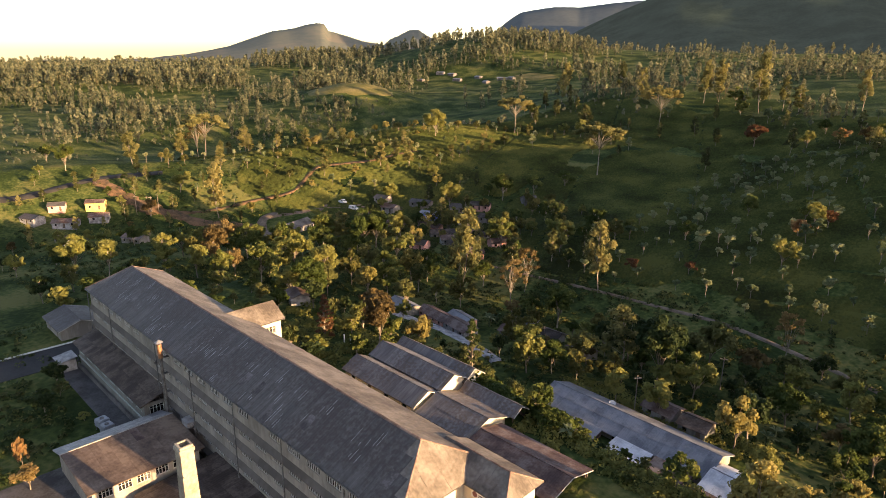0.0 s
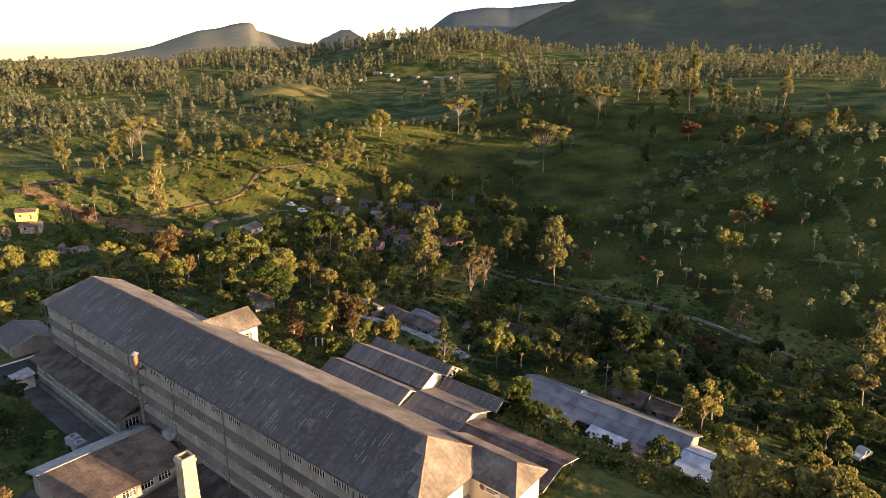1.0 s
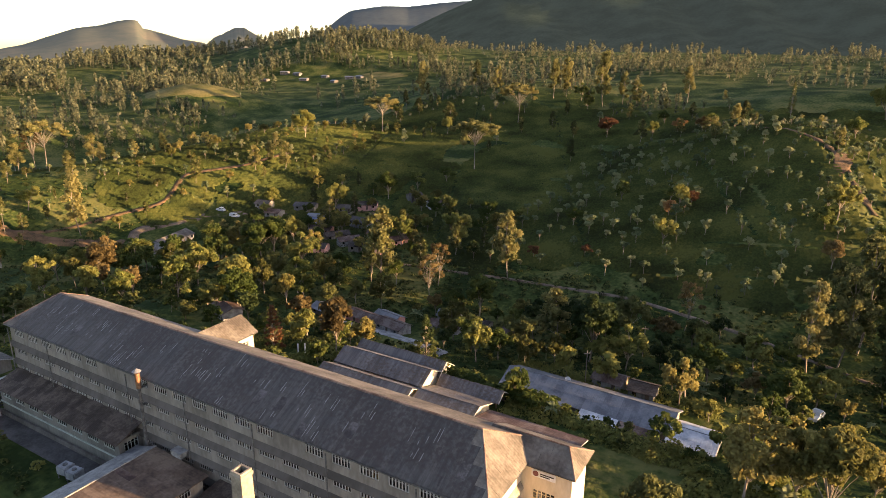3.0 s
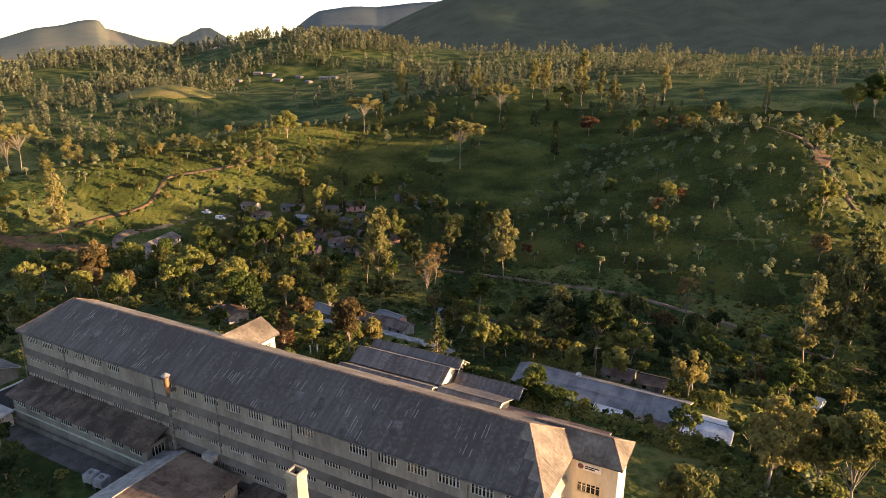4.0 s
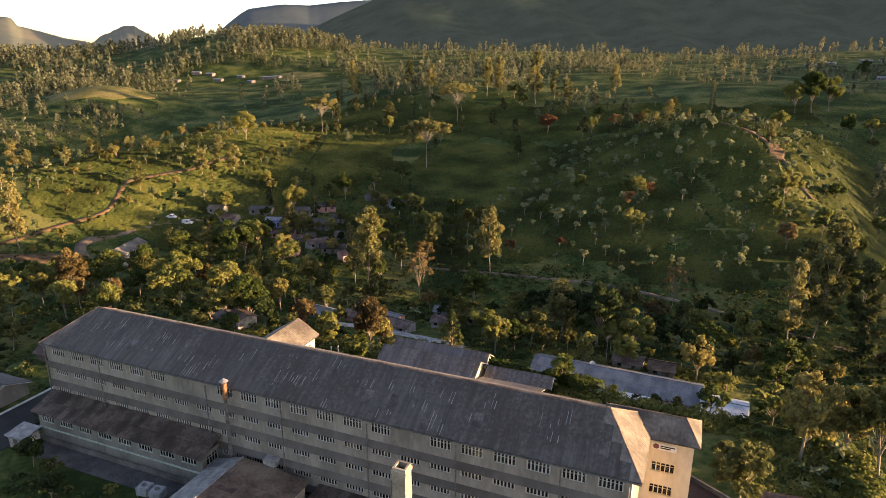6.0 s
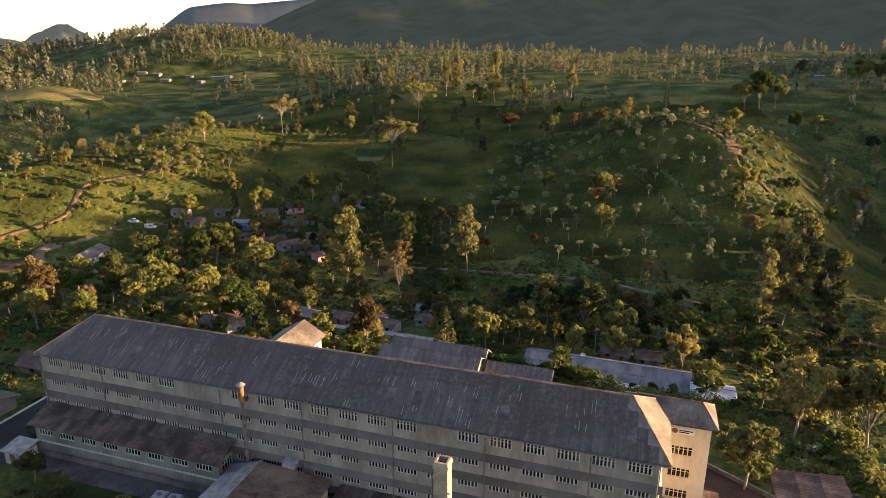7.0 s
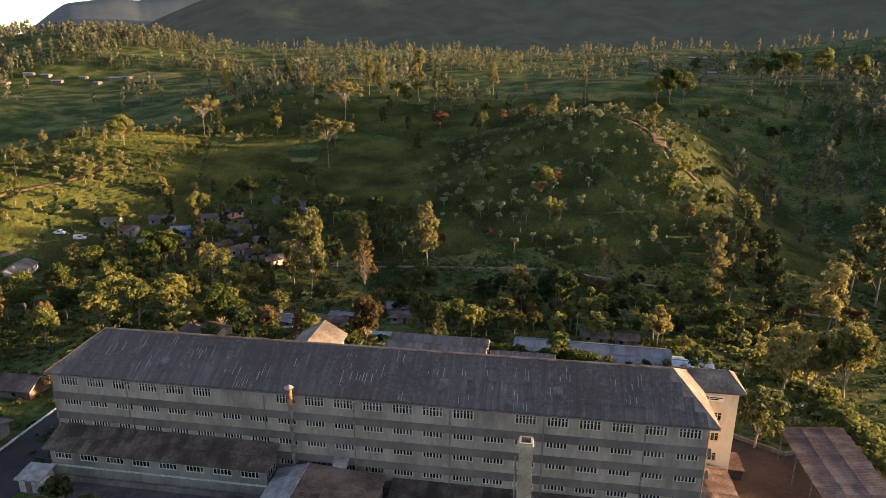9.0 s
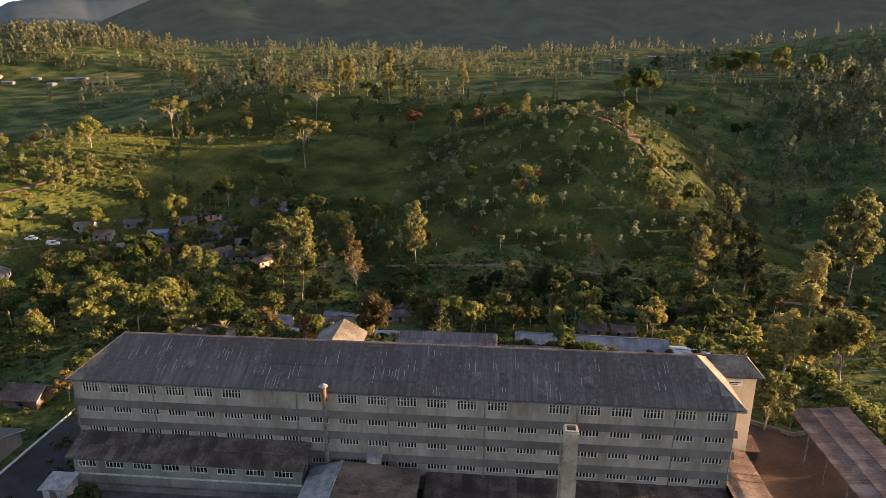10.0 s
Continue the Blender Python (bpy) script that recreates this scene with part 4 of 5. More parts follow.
def hut(x, y, L, D, turn, wall, roof, label, h=2.4, rise=1.1):
    """A village house: walls with door and windows, two roof planes, ridge."""
    ob = thing("village_house", label, "house", pose(x, y, float(terrain(x, y)) + 0.1, 0, 0, turn), "village houses")
    ax, ay = L / 2, D / 2
    n = max(2, int(L / 2.6))
    cuts = [(-ax + L * (i + 0.5) / n - 0.42, -ax + L * (i + 0.5) / n + 0.42, 0.0 if i % 3 == 1 else 0.95, 1.9) for i in range(n)]
    shell(ob, ax, ay, -1.2, h, h + rise - 0.08, cuts, wall, 0.15)
    for u0, u1, za, zb in cuts:
        part("door" if za == 0 else "window", boxes((u0, -ay + 0.06, za, u1, -ay + 0.09, zb)), M["timber"] if za == 0 else M["glass"], ob)
    e = h - 0.45 * rise / ay
    for s in (-1, 1):
        bm = bmesh.new()
        slab(bm, [(s * (ax + 0.4), s * (ay + 0.45), e), (-s * (ax + 0.4), s * (ay + 0.45), e), (-s * (ax + 0.4), 0, h + rise), (s * (ax + 0.4), 0, h + rise)], 0.07)
        part("roof", bm, roof, ob)
    bar_between((-ax - 0.4, 0, h + rise + 0.03), (ax + 0.4, 0, h + rise + 0.03), 0.08, roof, ob, "ridge_cap")
    return ob


hut(-239, 147, 19, 7.5, 107, M["whitewash"], M["roof_joined"], "long white hall with weathered grey roof", 2.6, 1.7)
hut(-309, 90, 7.5, 5, 55, HUES[5], M["rust"], "ochre-painted house catching the evening sun", 3.2, 1.0)
hut(-205.5, 197, 7, 5.5, 20, HUES[4], M["tin"], "blue-walled village house with metal roof", 3.0, 0.8)
vr = random.Random(17)
for x, y in ((-310.5, 65), (-315, 76), (-301, 75), (-286, 70), (-268.7, 91), (-300, 88), (-160, 170), (-173, 161), (-171, 176), (-217, 203), (-233, 193), (-200, 211), (-177, 233), (-162, 227), (-213, 184), (-186, 203), (-196, 189), (-193, 218), (-181, 209), (-152, 182), (-150, 165), (-166, 188), (-182, 182), (-224, 190)):
    hut(x, y, vr.uniform(6, 10), vr.uniform(4.5, 6), vr.choice((-8, 12, 25, 60)) + vr.uniform(-6, 6), vr.choice([M["plaster"], M["concrete"], M["plaster"], HUES[3], M["whitewash"]]), vr.choice((M["rust"], M["rust_joined"], M["roof"], M["moss"], M["moss_joined"])), "small village house with weathered sheet roof")
for x, y, L, turn, roof in ((-128, 113, 9, -8, M["tin"]), (-118, 116, 11, -8, M["rust"]), (-107, 114, 9, -10, M["rust"]), (-113, 121, 8, -12, M["tin"]), (-97, 125, 8, 10, M["rust"]), (-90, 131, 6, 0, M["moss"]), (-78, 127, 6, -15, M["rust"]), (-47, 106.5, 6, -5, M["rust"]), (-40, 105.5, 5, 0, M["moss"]), (-134, 82, 6, -20, M["rust"]), (-128, 79, 5, -20, M["rust"]), (-101, 134, 6, 10, M["tin"])):
    hut(x, y, L, 4.6, turn, vr.choice((M["plaster"], M["annex"], HUES[3], M["whitewash"])), roof, "low hut with patched sheet-metal roof on the bank", 2.2, 0.9)
for x, y in ((-625, 585), (-600, 616), (-531, 604), (-521, 623), (-619, 614), (-510, 626), (-575, 600), (-560, 622), (65, 838), (85, 845), (123, 860), (104, 672), (140, 850)):
    hut(x, y, vr.uniform(8, 13), 6, vr.uniform(-30, 30), M["concrete"], M["tin"], "distant house with pale metal roof", 2.3, 0.9)


def pole(x, y, h, r=0.10, arms=1):
    ob = thing("utility_pole", "weathered timber utility pole with crossarm", "pole", pose(x, y, float(terrain(x, y)), 0, 0, vr.uniform(0, 90)), "utility poles")
    bm = bmesh.new()
    bmesh.ops.create_cone(bm, cap_ends=True, segments=8, radius1=r * 1.2, radius2=r * 0.8, depth=h + 0.6, matrix=pose(0, 0, h / 2 - 0.3))
    part("shaft", bm, BARKPOLE, ob)
    if arms:
        part("crossarm", boxes((-0.8, -0.17, h - 0.6, 0.8, -0.06, h - 0.45)), BARKPOLE, ob)
    return ob


BARKPOLE = material("weathered_pole_timber", [(0.10, 0.085, 0.07), (0.20, 0.17, 0.14)], 1.0, 0.9)
for x, y, h in ((-296.8, 102.7, 9), (-295.3, 107.1, 8), (-294.2, 108.4, 8), (-292.7, 110.9, 9), (-197.8, 108.7, 9), (-51.5, 104, 7.5), (-46.5, 133, 8), (-86, 122, 7)):
    pole(x, y, h)
for x, y in ((-101, 72.6), (-99.9, 73.4)):
    ob = thing("white_post", "white painted gate post behind the factory", "post", pose(x, y, -0.7), "white posts")
    part("shaft", boxes((-0.1, -0.1, -0.3, 0.1, 0.1, 2.3)), M["white"], ob)
    part("cap", boxes((-0.14, -0.14, 2.3, 0.14, 0.14, 2.4)), M["white"], ob)


def vehicle(name, x, y, turn, label, van):
    ob = thing(name, label, "vehicle", pose(x, y, float(terrain(x, y)) + 0.25, 0, 0, turn))
    profile = [(-2.2, 0.35), (2.2, 0.35), (2.2, 0.95), (1.4, 1.05), (0.9, 1.85), (-2.1, 1.9) if van else (-0.4, 1.85), (-2.2, 1.0) if van else (-0.6, 1.05)] + ([] if van else [(-2.2, 1.0)])
    bm = bmesh.new()
    rings = [[bm.verts.new((px, s * 0.85, pz)) for px, pz in profile] for s in (-1, 1)]
    bm.faces.new(rings[0]), bm.faces.new(rings[1][::-1])
    for i in range(len(profile)):
        j = (i + 1) % len(profile)
        bm.faces.new((rings[0][i], rings[0][j], rings[1][j], rings[1][i]))
    bmesh.ops.bevel(bm, geom=bm.edges[:], offset=0.06, segments=1, affect="EDGES")
    part("body", bm, M["white"], ob)
    part("windscreen", boxes((1.0, -0.7, 1.15, 1.3, 0.7, 1.7)), M["glass"], ob)
    for s in (-1, 1):
        part("side_window", boxes((-0.3, s * 0.86 - 0.01, 1.2, 0.8, s * 0.86 + 0.01, 1.7)), M["glass"], ob)
        for wx in (-1.4, 1.4):
            bm = bmesh.new()
            bmesh.ops.create_cone(bm, cap_ends=True, segments=14, radius1=0.34, radius2=0.34, depth=0.2, matrix=pose(wx, s * 0.78, 0.32, 90))
            part("wheel", bm, M["iron"], ob)
    return ob


vehicle("pickup_truck", -9.4, 121, 70, "white pickup truck parked on the track", False)
vehicle("van", -237, 178.5, 20, "white van parked by the village road", True)
vehicle("pickup_truck", -245.5, 178.5, 10, "white pickup parked by the village road", False)
dish = thing("satellite_dish", "small white satellite dish on the row-house roof", "dish", pose(-53.5, 99.0, -4.9, 40, 0, 30))
bm = bmesh.new()
bmesh.ops.create_uvsphere(bm, u_segments=16, v_segments=8, radius=0.8)
bmesh.ops.bisect_plane(bm, geom=bm.verts[:] + bm.edges[:] + bm.faces[:], plane_co=(0, 0, -0.5), plane_no=(0, 0, 1), clear_outer=True)
part("bowl", bm, M["white"], dish, smooth=True)
part("mast", boxes((-0.03, -0.03, -1.4, 0.03, 0.03, -0.8)), M["iron"], dish)

# ---- far mountains ----
def mountain(name, dist, crest, mat, label, seed, foot=25.0, depth=1400.0, rough=2.0):
    """A far ridge whose crest is given as (degrees west of north, degrees above the horizon) as seen from the valley."""
    rng = np.random.default_rng(seed)
    az = np.linspace(crest[0][0], crest[-1][0], 90)
    sign = 1 if crest[-1][0] > crest[0][0] else -1
    el = np.interp(az * sign, [c[0] * sign for c in crest], [c[1] for c in crest])
    top = 57 + dist * np.tan(np.radians(el)) + np.convolve(rng.normal(0, 2.6, az.size + 4), np.ones(5) / 5, "valid")
    v, n = [], 14
    spur = np.cumsum(rng.normal(0, 1, az.size))
    for k in range(n + 3):
        f = k / n
        for i in range(az.size):
            a = math.radians(az[i])
            if f <= 1:
                r = dist - depth * (1 - f)
                rise = f ** 1.7 if f < 0.75 else 0.6131 + (1 - 0.6131) * ((f - 0.75) / 0.25) ** 0.9
                bumpy = rough * math.sin(i * 0.55 + k * 0.7 + spur[i] * 0.3) * math.sin(math.pi * f)
                z = foot + (top[i] - foot) * rise + bumpy
            else:
                r, z = dist + (f - 1) * 2500, top[i] * (2 - f) ** 2 - 40 * (f - 1) * n
            v.append((-60 - r * math.sin(a), r * math.cos(a), z))
    m = az.size
    fcs = [(k * m + i, k * m + i + 1, (k + 1) * m + i + 1, (k + 1) * m + i) for k in range(n + 2) for i in range(m - 1)]
    return tagged(new(name, mesh_from(name, v, fcs, mat, True)), label, "mountain", kind="structure")


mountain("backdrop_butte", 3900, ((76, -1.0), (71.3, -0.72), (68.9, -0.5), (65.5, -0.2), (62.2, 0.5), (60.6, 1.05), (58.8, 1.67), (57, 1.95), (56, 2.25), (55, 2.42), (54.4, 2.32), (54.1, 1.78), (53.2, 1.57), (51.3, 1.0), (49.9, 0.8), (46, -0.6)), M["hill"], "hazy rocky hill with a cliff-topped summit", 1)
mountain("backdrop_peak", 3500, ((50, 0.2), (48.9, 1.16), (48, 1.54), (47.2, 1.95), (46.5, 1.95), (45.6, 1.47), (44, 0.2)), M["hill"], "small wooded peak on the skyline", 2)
mountain("backdrop_plateau", 3700, ((43, -0.5), (40.6, 1.4), (39.2, 2.5), (38.5, 3.0), (37.8, 3.4), (35.2, 3.8), (33, 3.8), (31.5, 3.95), (28.9, 4.2), (24, 4.6), (18, 5.0)), M["farhill"], "long flat-topped mountain with blue haze in its colour", 3)
mountain("backdrop_range", 2900, ((35.5, 0.4), (34, 1.3), (33, 1.9), (31.6, 2.6), (30, 3.3), (28, 4.1), (25, 5.4), (20, 6.6), (8, 7.2), (-10, 7.0), (-30, 6.6), (-48, 6.2)), M["range"], "dark wooded mountain range, shade and haze glow in its material", 4, foot=30.0, depth=1300.0, rough=15.0)

# ---- vegetation ----
def leaf_material(name, colors, vary=0.5, island=False, scale=0.25, fine=6):
    m = material(name, colors, scale, 0.6, fine=fine, vary=vary, island=island, bump=0, spec=0.08)
    nt = m.node_tree
    b, out = nt.nodes["Principled BSDF"], nt.nodes["Material Output"]
    tr, mix = nt.nodes.new("ShaderNodeBsdfTranslucent"), nt.nodes.new("ShaderNodeMixShader")
    nt.links.new(b.inputs["Base Color"].links[0].from_socket, tr.inputs["Color"])
    mix.inputs[0].default_value = 0.5
    nt.links.new(b.outputs[0], mix.inputs[1])
    nt.links.new(tr.outputs[0], mix.inputs[2])
    nt.links.new(mix.outputs[0], out.inputs["Surface"])
    return m


LEAF = {
    "green": leaf_material("yellow_green_leaves", [(0.048, 0.070, 0.018), (0.108, 0.128, 0.034), (0.19, 0.19, 0.056)]),
    "dark": leaf_material("dark_green_leaves", [(0.024, 0.040, 0.015), (0.055, 0.074, 0.025), (0.11, 0.116, 0.04)]),
    "slender": leaf_material("olive_leaves", [(0.055, 0.064, 0.025), (0.12, 0.124, 0.045), (0.205, 0.185, 0.072)]),
    "pale": leaf_material("pale_green_leaves", [(0.08, 0.112, 0.056), (0.15, 0.182, 0.09), (0.225, 0.24, 0.122)]),
    "red": leaf_material("rust_red_leaves", [(0.11, 0.056, 0.028), (0.20, 0.10, 0.046), (0.25, 0.155, 0.066)]),
    "brown": leaf_material("bronze_leaves", [(0.08, 0.06, 0.026), (0.145, 0.105, 0.042), (0.19, 0.14, 0.06)]),
    # green leaves with the gold of low sunlight mixed into the colour
    "golden": leaf_material("sun_gold_green_leaves", [(0.075, 0.078, 0.024), (0.15, 0.14, 0.042), (0.23, 0.195, 0.065)]),
    "tea": leaf_material("tea_leaves", [(0.038, 0.048, 0.015), (0.072, 0.092, 0.025), (0.138, 0.144, 0.040)], 0.0, scale=0.045, fine=30),
    # paler, bluer leaf colours stand for haze over distant trees
    "woods": leaf_material("hazed_mixed_woodland_leaves", [(0.045, 0.059, 0.036), (0.102, 0.112, 0.066), (0.178, 0.174, 0.104)], 0.14, True),
    "scrub": leaf_material("scrub_leaves", [(0.022, 0.038, 0.013), (0.046, 0.068, 0.022), (0.105, 0.108, 0.038)], 0.35, True),
}
BARK = material("grey_bark", [(0.10, 0.08, 0.06), (0.26, 0.22, 0.17)], 0.8, 0.9, fine=5, stretch=(1, 1, 0.3))
WHITEBARK = material("white_bark", [(0.10, 0.085, 0.068), (0.21, 0.185, 0.15)], 0.8, 0.9, fine=5, stretch=(1, 1, 0.3))


def leaf_quads(rng, centres, outward, size, long=1.5):
    """Leaf-spray quads at the centres, facing roughly outward."""
    n = len(centres)
    nrm = outward + rng.normal(0, 0.55, (n, 3))
    nrm /= np.linalg.norm(nrm, axis=1)[:, None] + 1e-9
    a = np.cross(nrm, rng.normal(0, 1, (n, 3)))
    a /= np.linalg.norm(a, axis=1)[:, None] + 1e-9
    b = np.cross(nrm, a)
    s = (size * rng.uniform(0.6, 1.35, n))[:, None]
    v = np.stack([centres - a * s * 0.5 * long, centres - b * s * 0.5 + nrm * s * 0.12, centres + a * s * 0.5 * long, centres + b * s * 0.5 + nrm * s * 0.12], 1)
    return v.reshape(-1, 3), np.arange(4 * n).reshape(n, 4)


def lumps(rng, spots, per, size):
    """Leaves spread over lumps (x, y, z, radius, flatness)."""
    cs, os = [], []
    for x, y, z, r, flat in spots:
        k = max(6, int(per * r * r))
        d = rng.normal(0, 1, (k, 3))
        d /= np.linalg.norm(d, axis=1)[:, None]
        rad = r * rng.uniform(0.15, 1.0, k) ** 0.4
        p = d * rad[:, None]
        p[:, 2] *= flat
        cs.append(p + (x, y, z))
        os.append(d + (0, 0, 0.35))
    return leaf_quads(rng, np.concatenate(cs), np.concatenate(os), size)


def tube(verts, faces, pts, radii, sides=6):
    base = len(verts)
    for p, r in zip(pts, radii):
        for i in range(sides):
            a = 2 * math.pi * i / sides
            verts.append((p[0] + r * math.cos(a), p[1] + r * math.sin(a), p[2]))
    for k in range(len(pts) - 1):
        for i in range(sides):
            j = (i + 1) % sides
            faces.append((base + k * sides + i, base + k * sides + j, base + (k + 1) * sides + j, base + (k + 1) * sides + i))


def tree_mesh(kind, seed, grown):
    """Trunk with limbs, and crown, for a tree ten metres high; grown (0, 1 or 2): the smaller, the fewer and relatively larger its leaves."""
    rng = np.random.default_rng(seed)
    spots, limbs = [], []
    bend = rng.normal(0, 0.25, 2)
    axis = lambda z: (bend[0] * math.sin(z * 0.35), bend[1] * math.sin(z * 0.3), z)
    def bough(x, y, z, reach, n, small, big, flat=0.75):
        """A limb's end: a handful of leaf clumps about it."""
        limbs.append((x, y, z))
        for _ in range(n):
            d = rng.normal(0, 1, 3)
            d *= reach * rng.uniform(0.3, 1.0) / (np.linalg.norm(d) + 1e-9)
            spots.append((x + d[0], y + d[1], z + d[2] * 0.8, rng.uniform(small, big), flat))

    if kind in ("broad", "dark", "red", "brown", "golden"):
        top, per, size, r0, start = 7.4, 62, 0.43, 0.14, 2.0
        w, tall, turn = rng.uniform(2.5, 3.5), rng.uniform(2.4, 3.3), rng.uniform(0, 6.283)
        heavy = rng.uniform(0, 6.283)
        for i in range(13):
            a, e = turn + i * 2.4 + rng.normal(0, 0.25), rng.uniform(-0.55, 1.0)
            q = w * math.cos(e) * rng.uniform(0.55, 1.0) * (1 + 0.22 * math.cos(a - heavy))
            bough(q * math.cos(a), q * math.sin(a), 6.0 + tall * math.sin(e) * rng.uniform(0.75, 1.05), 1.0, 5, 0.5, 0.95)
        bough(0.2, 0, 6.0 + tall * 0.95, 0.9, 5, 0.5, 0.85)
        bough(0, 0.2, 5.6, 1.5, 7, 0.7, 1.1)
    elif kind == "slender":
        top, per, size, r0, start = 9.7, 64, 0.39, 0.085, None
        turn, low = rng.uniform(0, 6.283), rng.uniform(2.4, 3.8)
        for i in range(15):
            f = i / 14
            z = low + (9.5 - low) * f
            q = (0.3 + 1.35 * math.sin(math.pi * min(1, 0.2 + f * 0.8)) ** 0.8) * rng.uniform(0.35, 1.1)
            a = turn + i * 2.4 + rng.normal(0, 0.5)
            bough(q * math.cos(a), q * math.sin(a), z, 0.68, 4, 0.38, 0.82 - 0.2 * f, 0.9)
    elif kind == "umbrella":
        top, per, size, r0, start = 5.2, 90, 0.42, 0.11, 4.4
        for i in range(22):
            a, q = i * 2.4 + rng.normal(0, 0.2), 4.8 * math.sqrt((i + 0.6) / 22)
            bough(q * math.cos(a), q * math.sin(a), 9.3 - 0.06 * q * q - (1.1 if i % 4 == 1 else 0) + rng.normal(0, 0.22), 0.75, 4, 0.4, 0.75, 0.3)
    elif kind == "sparse":
        top, per, size, r0, start = 7.5, 70, 0.3, 0.08, 2.6
        for i in range(20):
            a, e = rng.uniform(0, 6.283), rng.uniform(-0.3, 1.4)
            q = 2.7 * math.cos(e) * rng.uniform(0.5, 1.1)
            bough(q * math.cos(a), q * math.sin(a), 6.2 + 3.4 * math.sin(e), 0.6, 3, 0.3, 0.6)
    elif kind == "conifer":
        top, per, size, r0, start = 9.8, 90, 0.3, 0.16, None
        for i in range(44):
            f = i / 43
            q, a = 2.2 * (1 - f) ** 0.8 * rng.uniform(0.5, 1.15), i * 2.4
            bough(q * math.cos(a), q * math.sin(a), 1.6 + 8.2 * f, 0.3 + 0.3 * (1 - f), 2, 0.3, 0.4 + 0.4 * (1 - f), 0.4)
    else:                                   # small shade tree of the tea fields
        top, per, size, r0, start = 6.6, 45, 0.55, 0.14, 2.8
        turn = rng.uniform(0, 6.283)
        for i in range(6):
            a = turn + i * 1.05 + rng.normal(0, 0.3)
            q = rng.uniform(0.5, 2.1)
            bough(q * math.cos(a), q * math.sin(a), rng.uniform(4.6, 9.0), 0.8, 3, 0.6, 1.15, 0.8)
        bough(0, 0, 7.6, 1.0, 4, 0.6, 1.1)
    tv, tf = [], []
    zs = np.linspace(-0.6, top, 7)
    tube(tv, tf, [axis(z) for z in zs], [r0 * (1.25 - 0.95 * i / 6) for i in range(7)])
    for s in limbs:
        z0 = start + rng.uniform(0, 1.6) if start else max(1.0, s[2] - 0.9 - 0.4 * math.hypot(s[0], s[1]))
        a = axis(z0)
        mid = tuple(a[i] + (s[i] - a[i]) * 0.55 + (0.25 if i == 2 else 0) for i in range(3))
        tube(tv, tf, [a, mid, s], [r0 * 0.5, r0 * 0.3, r0 * 0.12], 4)
    lv, lf = lumps(rng, spots, per * (0.36, 1.0, 2.0)[grown], size * (1.5, 1.0, 0.7)[grown])
    return (tv, tf), (lv, lf)


KINDS = {
    "broad": ("broadleaf_tree", "tree", "green", BARK, 8, ("leafy yellow-green broadleaf tree with rounded crown",)),
    "dark": ("evergreen_tree", "tree", "dark", BARK, 4, ("dark green broadleaf tree with dense crown",)),
    "slender": ("slender_tree", "tree", "slender", BARK, 7, ("tall slender silver oak with olive foliage",)),
    "umbrella": ("umbrella_tree", "tree", "slender", WHITEBARK, 3, ("flat-topped umbrella tree with pale spreading limbs",)),
    "sparse": ("sparse_tree", "tree", "brown", WHITEBARK, 3, ("thin-leaved tree with pale bare limbs",)),
    "red": ("red_leaved_tree", "tree", "red", BARK, 2, ("small tree with rust-red leaves",)),
    "brown": ("bronze_leaved_tree", "tree", "brown", BARK, 3, ("broadleaf tree with bronze-brown leaves",)),
    "golden": ("golden_leaved_tree", "tree", "golden", BARK, 3, ("broadleaf tree with low-sun gold put into its leaf colour",)),
    "conifer": ("conifer_tree", "tree", "dark", BARK, 1, ("dark green conifer with drooping branches",)),
    "dry": ("conifer_tree", "tree", "red", BARK, 1, ("dry reddish conifer standing beside the factory",)),
    "shade": ("shade_tree", "tree", "pale", BARK, 6, ("small pale shade tree among the tea bushes",)),
}
TEMPLATES = {}
vrng = random.Random(7)


def plant(kind, x, y, h, wide=1.0, z=None):
    name, cat, leaf, bark, count, labels = KINDS[kind]
    v = vrng.randrange(count)
    spin, lean = vrng.uniform(0, 360), vrng.uniform(-2.5, 2.5)
    z = float(terrain(x, y)) if z is None else z
    s = h / 10.0
    m = pose(x, y, z, lean, -lean, spin) @ Matrix.Diagonal((s * wide, s * wide, s, 1))
    grown = 0 if h < 8.5 else 1 if h < 13.5 else 2
    if (kind, v, grown) in TEMPLATES:
        first = TEMPLATES[kind, v, grown]
        return copy_thing(first, m @ Matrix.Diagonal((*[1 / q for q in first.scale], 1)))
    shape = "conifer" if kind == "dry" else kind
    (tv, tf), (lv, lf) = tree_mesh(shape, 31 * v + len(kind) * 7 + ord(kind[0]), grown)
    ob = thing(name, labels[0], cat, Matrix(), kind + " trees")
    t = new("trunk", mesh_from("trunk", tv, tf, bark, True))
    c = new("crown", mesh_from("crown", lv, lf, LEAF[leaf]))
    t.parent = c.parent = ob
    TEMPLATES[kind, v, grown] = ob
    ob.matrix_basis = m
    return ob


BROAD_A = ((-215.7, 53.9, 15.1), (-207.8, 61.3, 12.9), (-207.2, 78.2, 11.8), (-195, 90, 14.2), (-152.7, 104.2, 14.2), (-186.4, 130.7, 6.2), (-147.8, 122.2, 12.1), (-143, 136.4, 11.5), (-147.4, 178, 14.1), (-94.8, 140.3, 13.7), (-76, 102, 10.1), (-56.6, 79.4, 6.7), (-54.3, 126.9, 9), (-30.5, 124.2, 10.4), (-182.3, 147, 15.3), (-277.7, 271.2, 18.4), (-300.2, 124.7, 12.1), (-180.2, 241.1, 10.7), (-172.2, 254.4, 8.6), (-59.1, 232.2, 9.5), (-57.3, 199.1, 10.5))
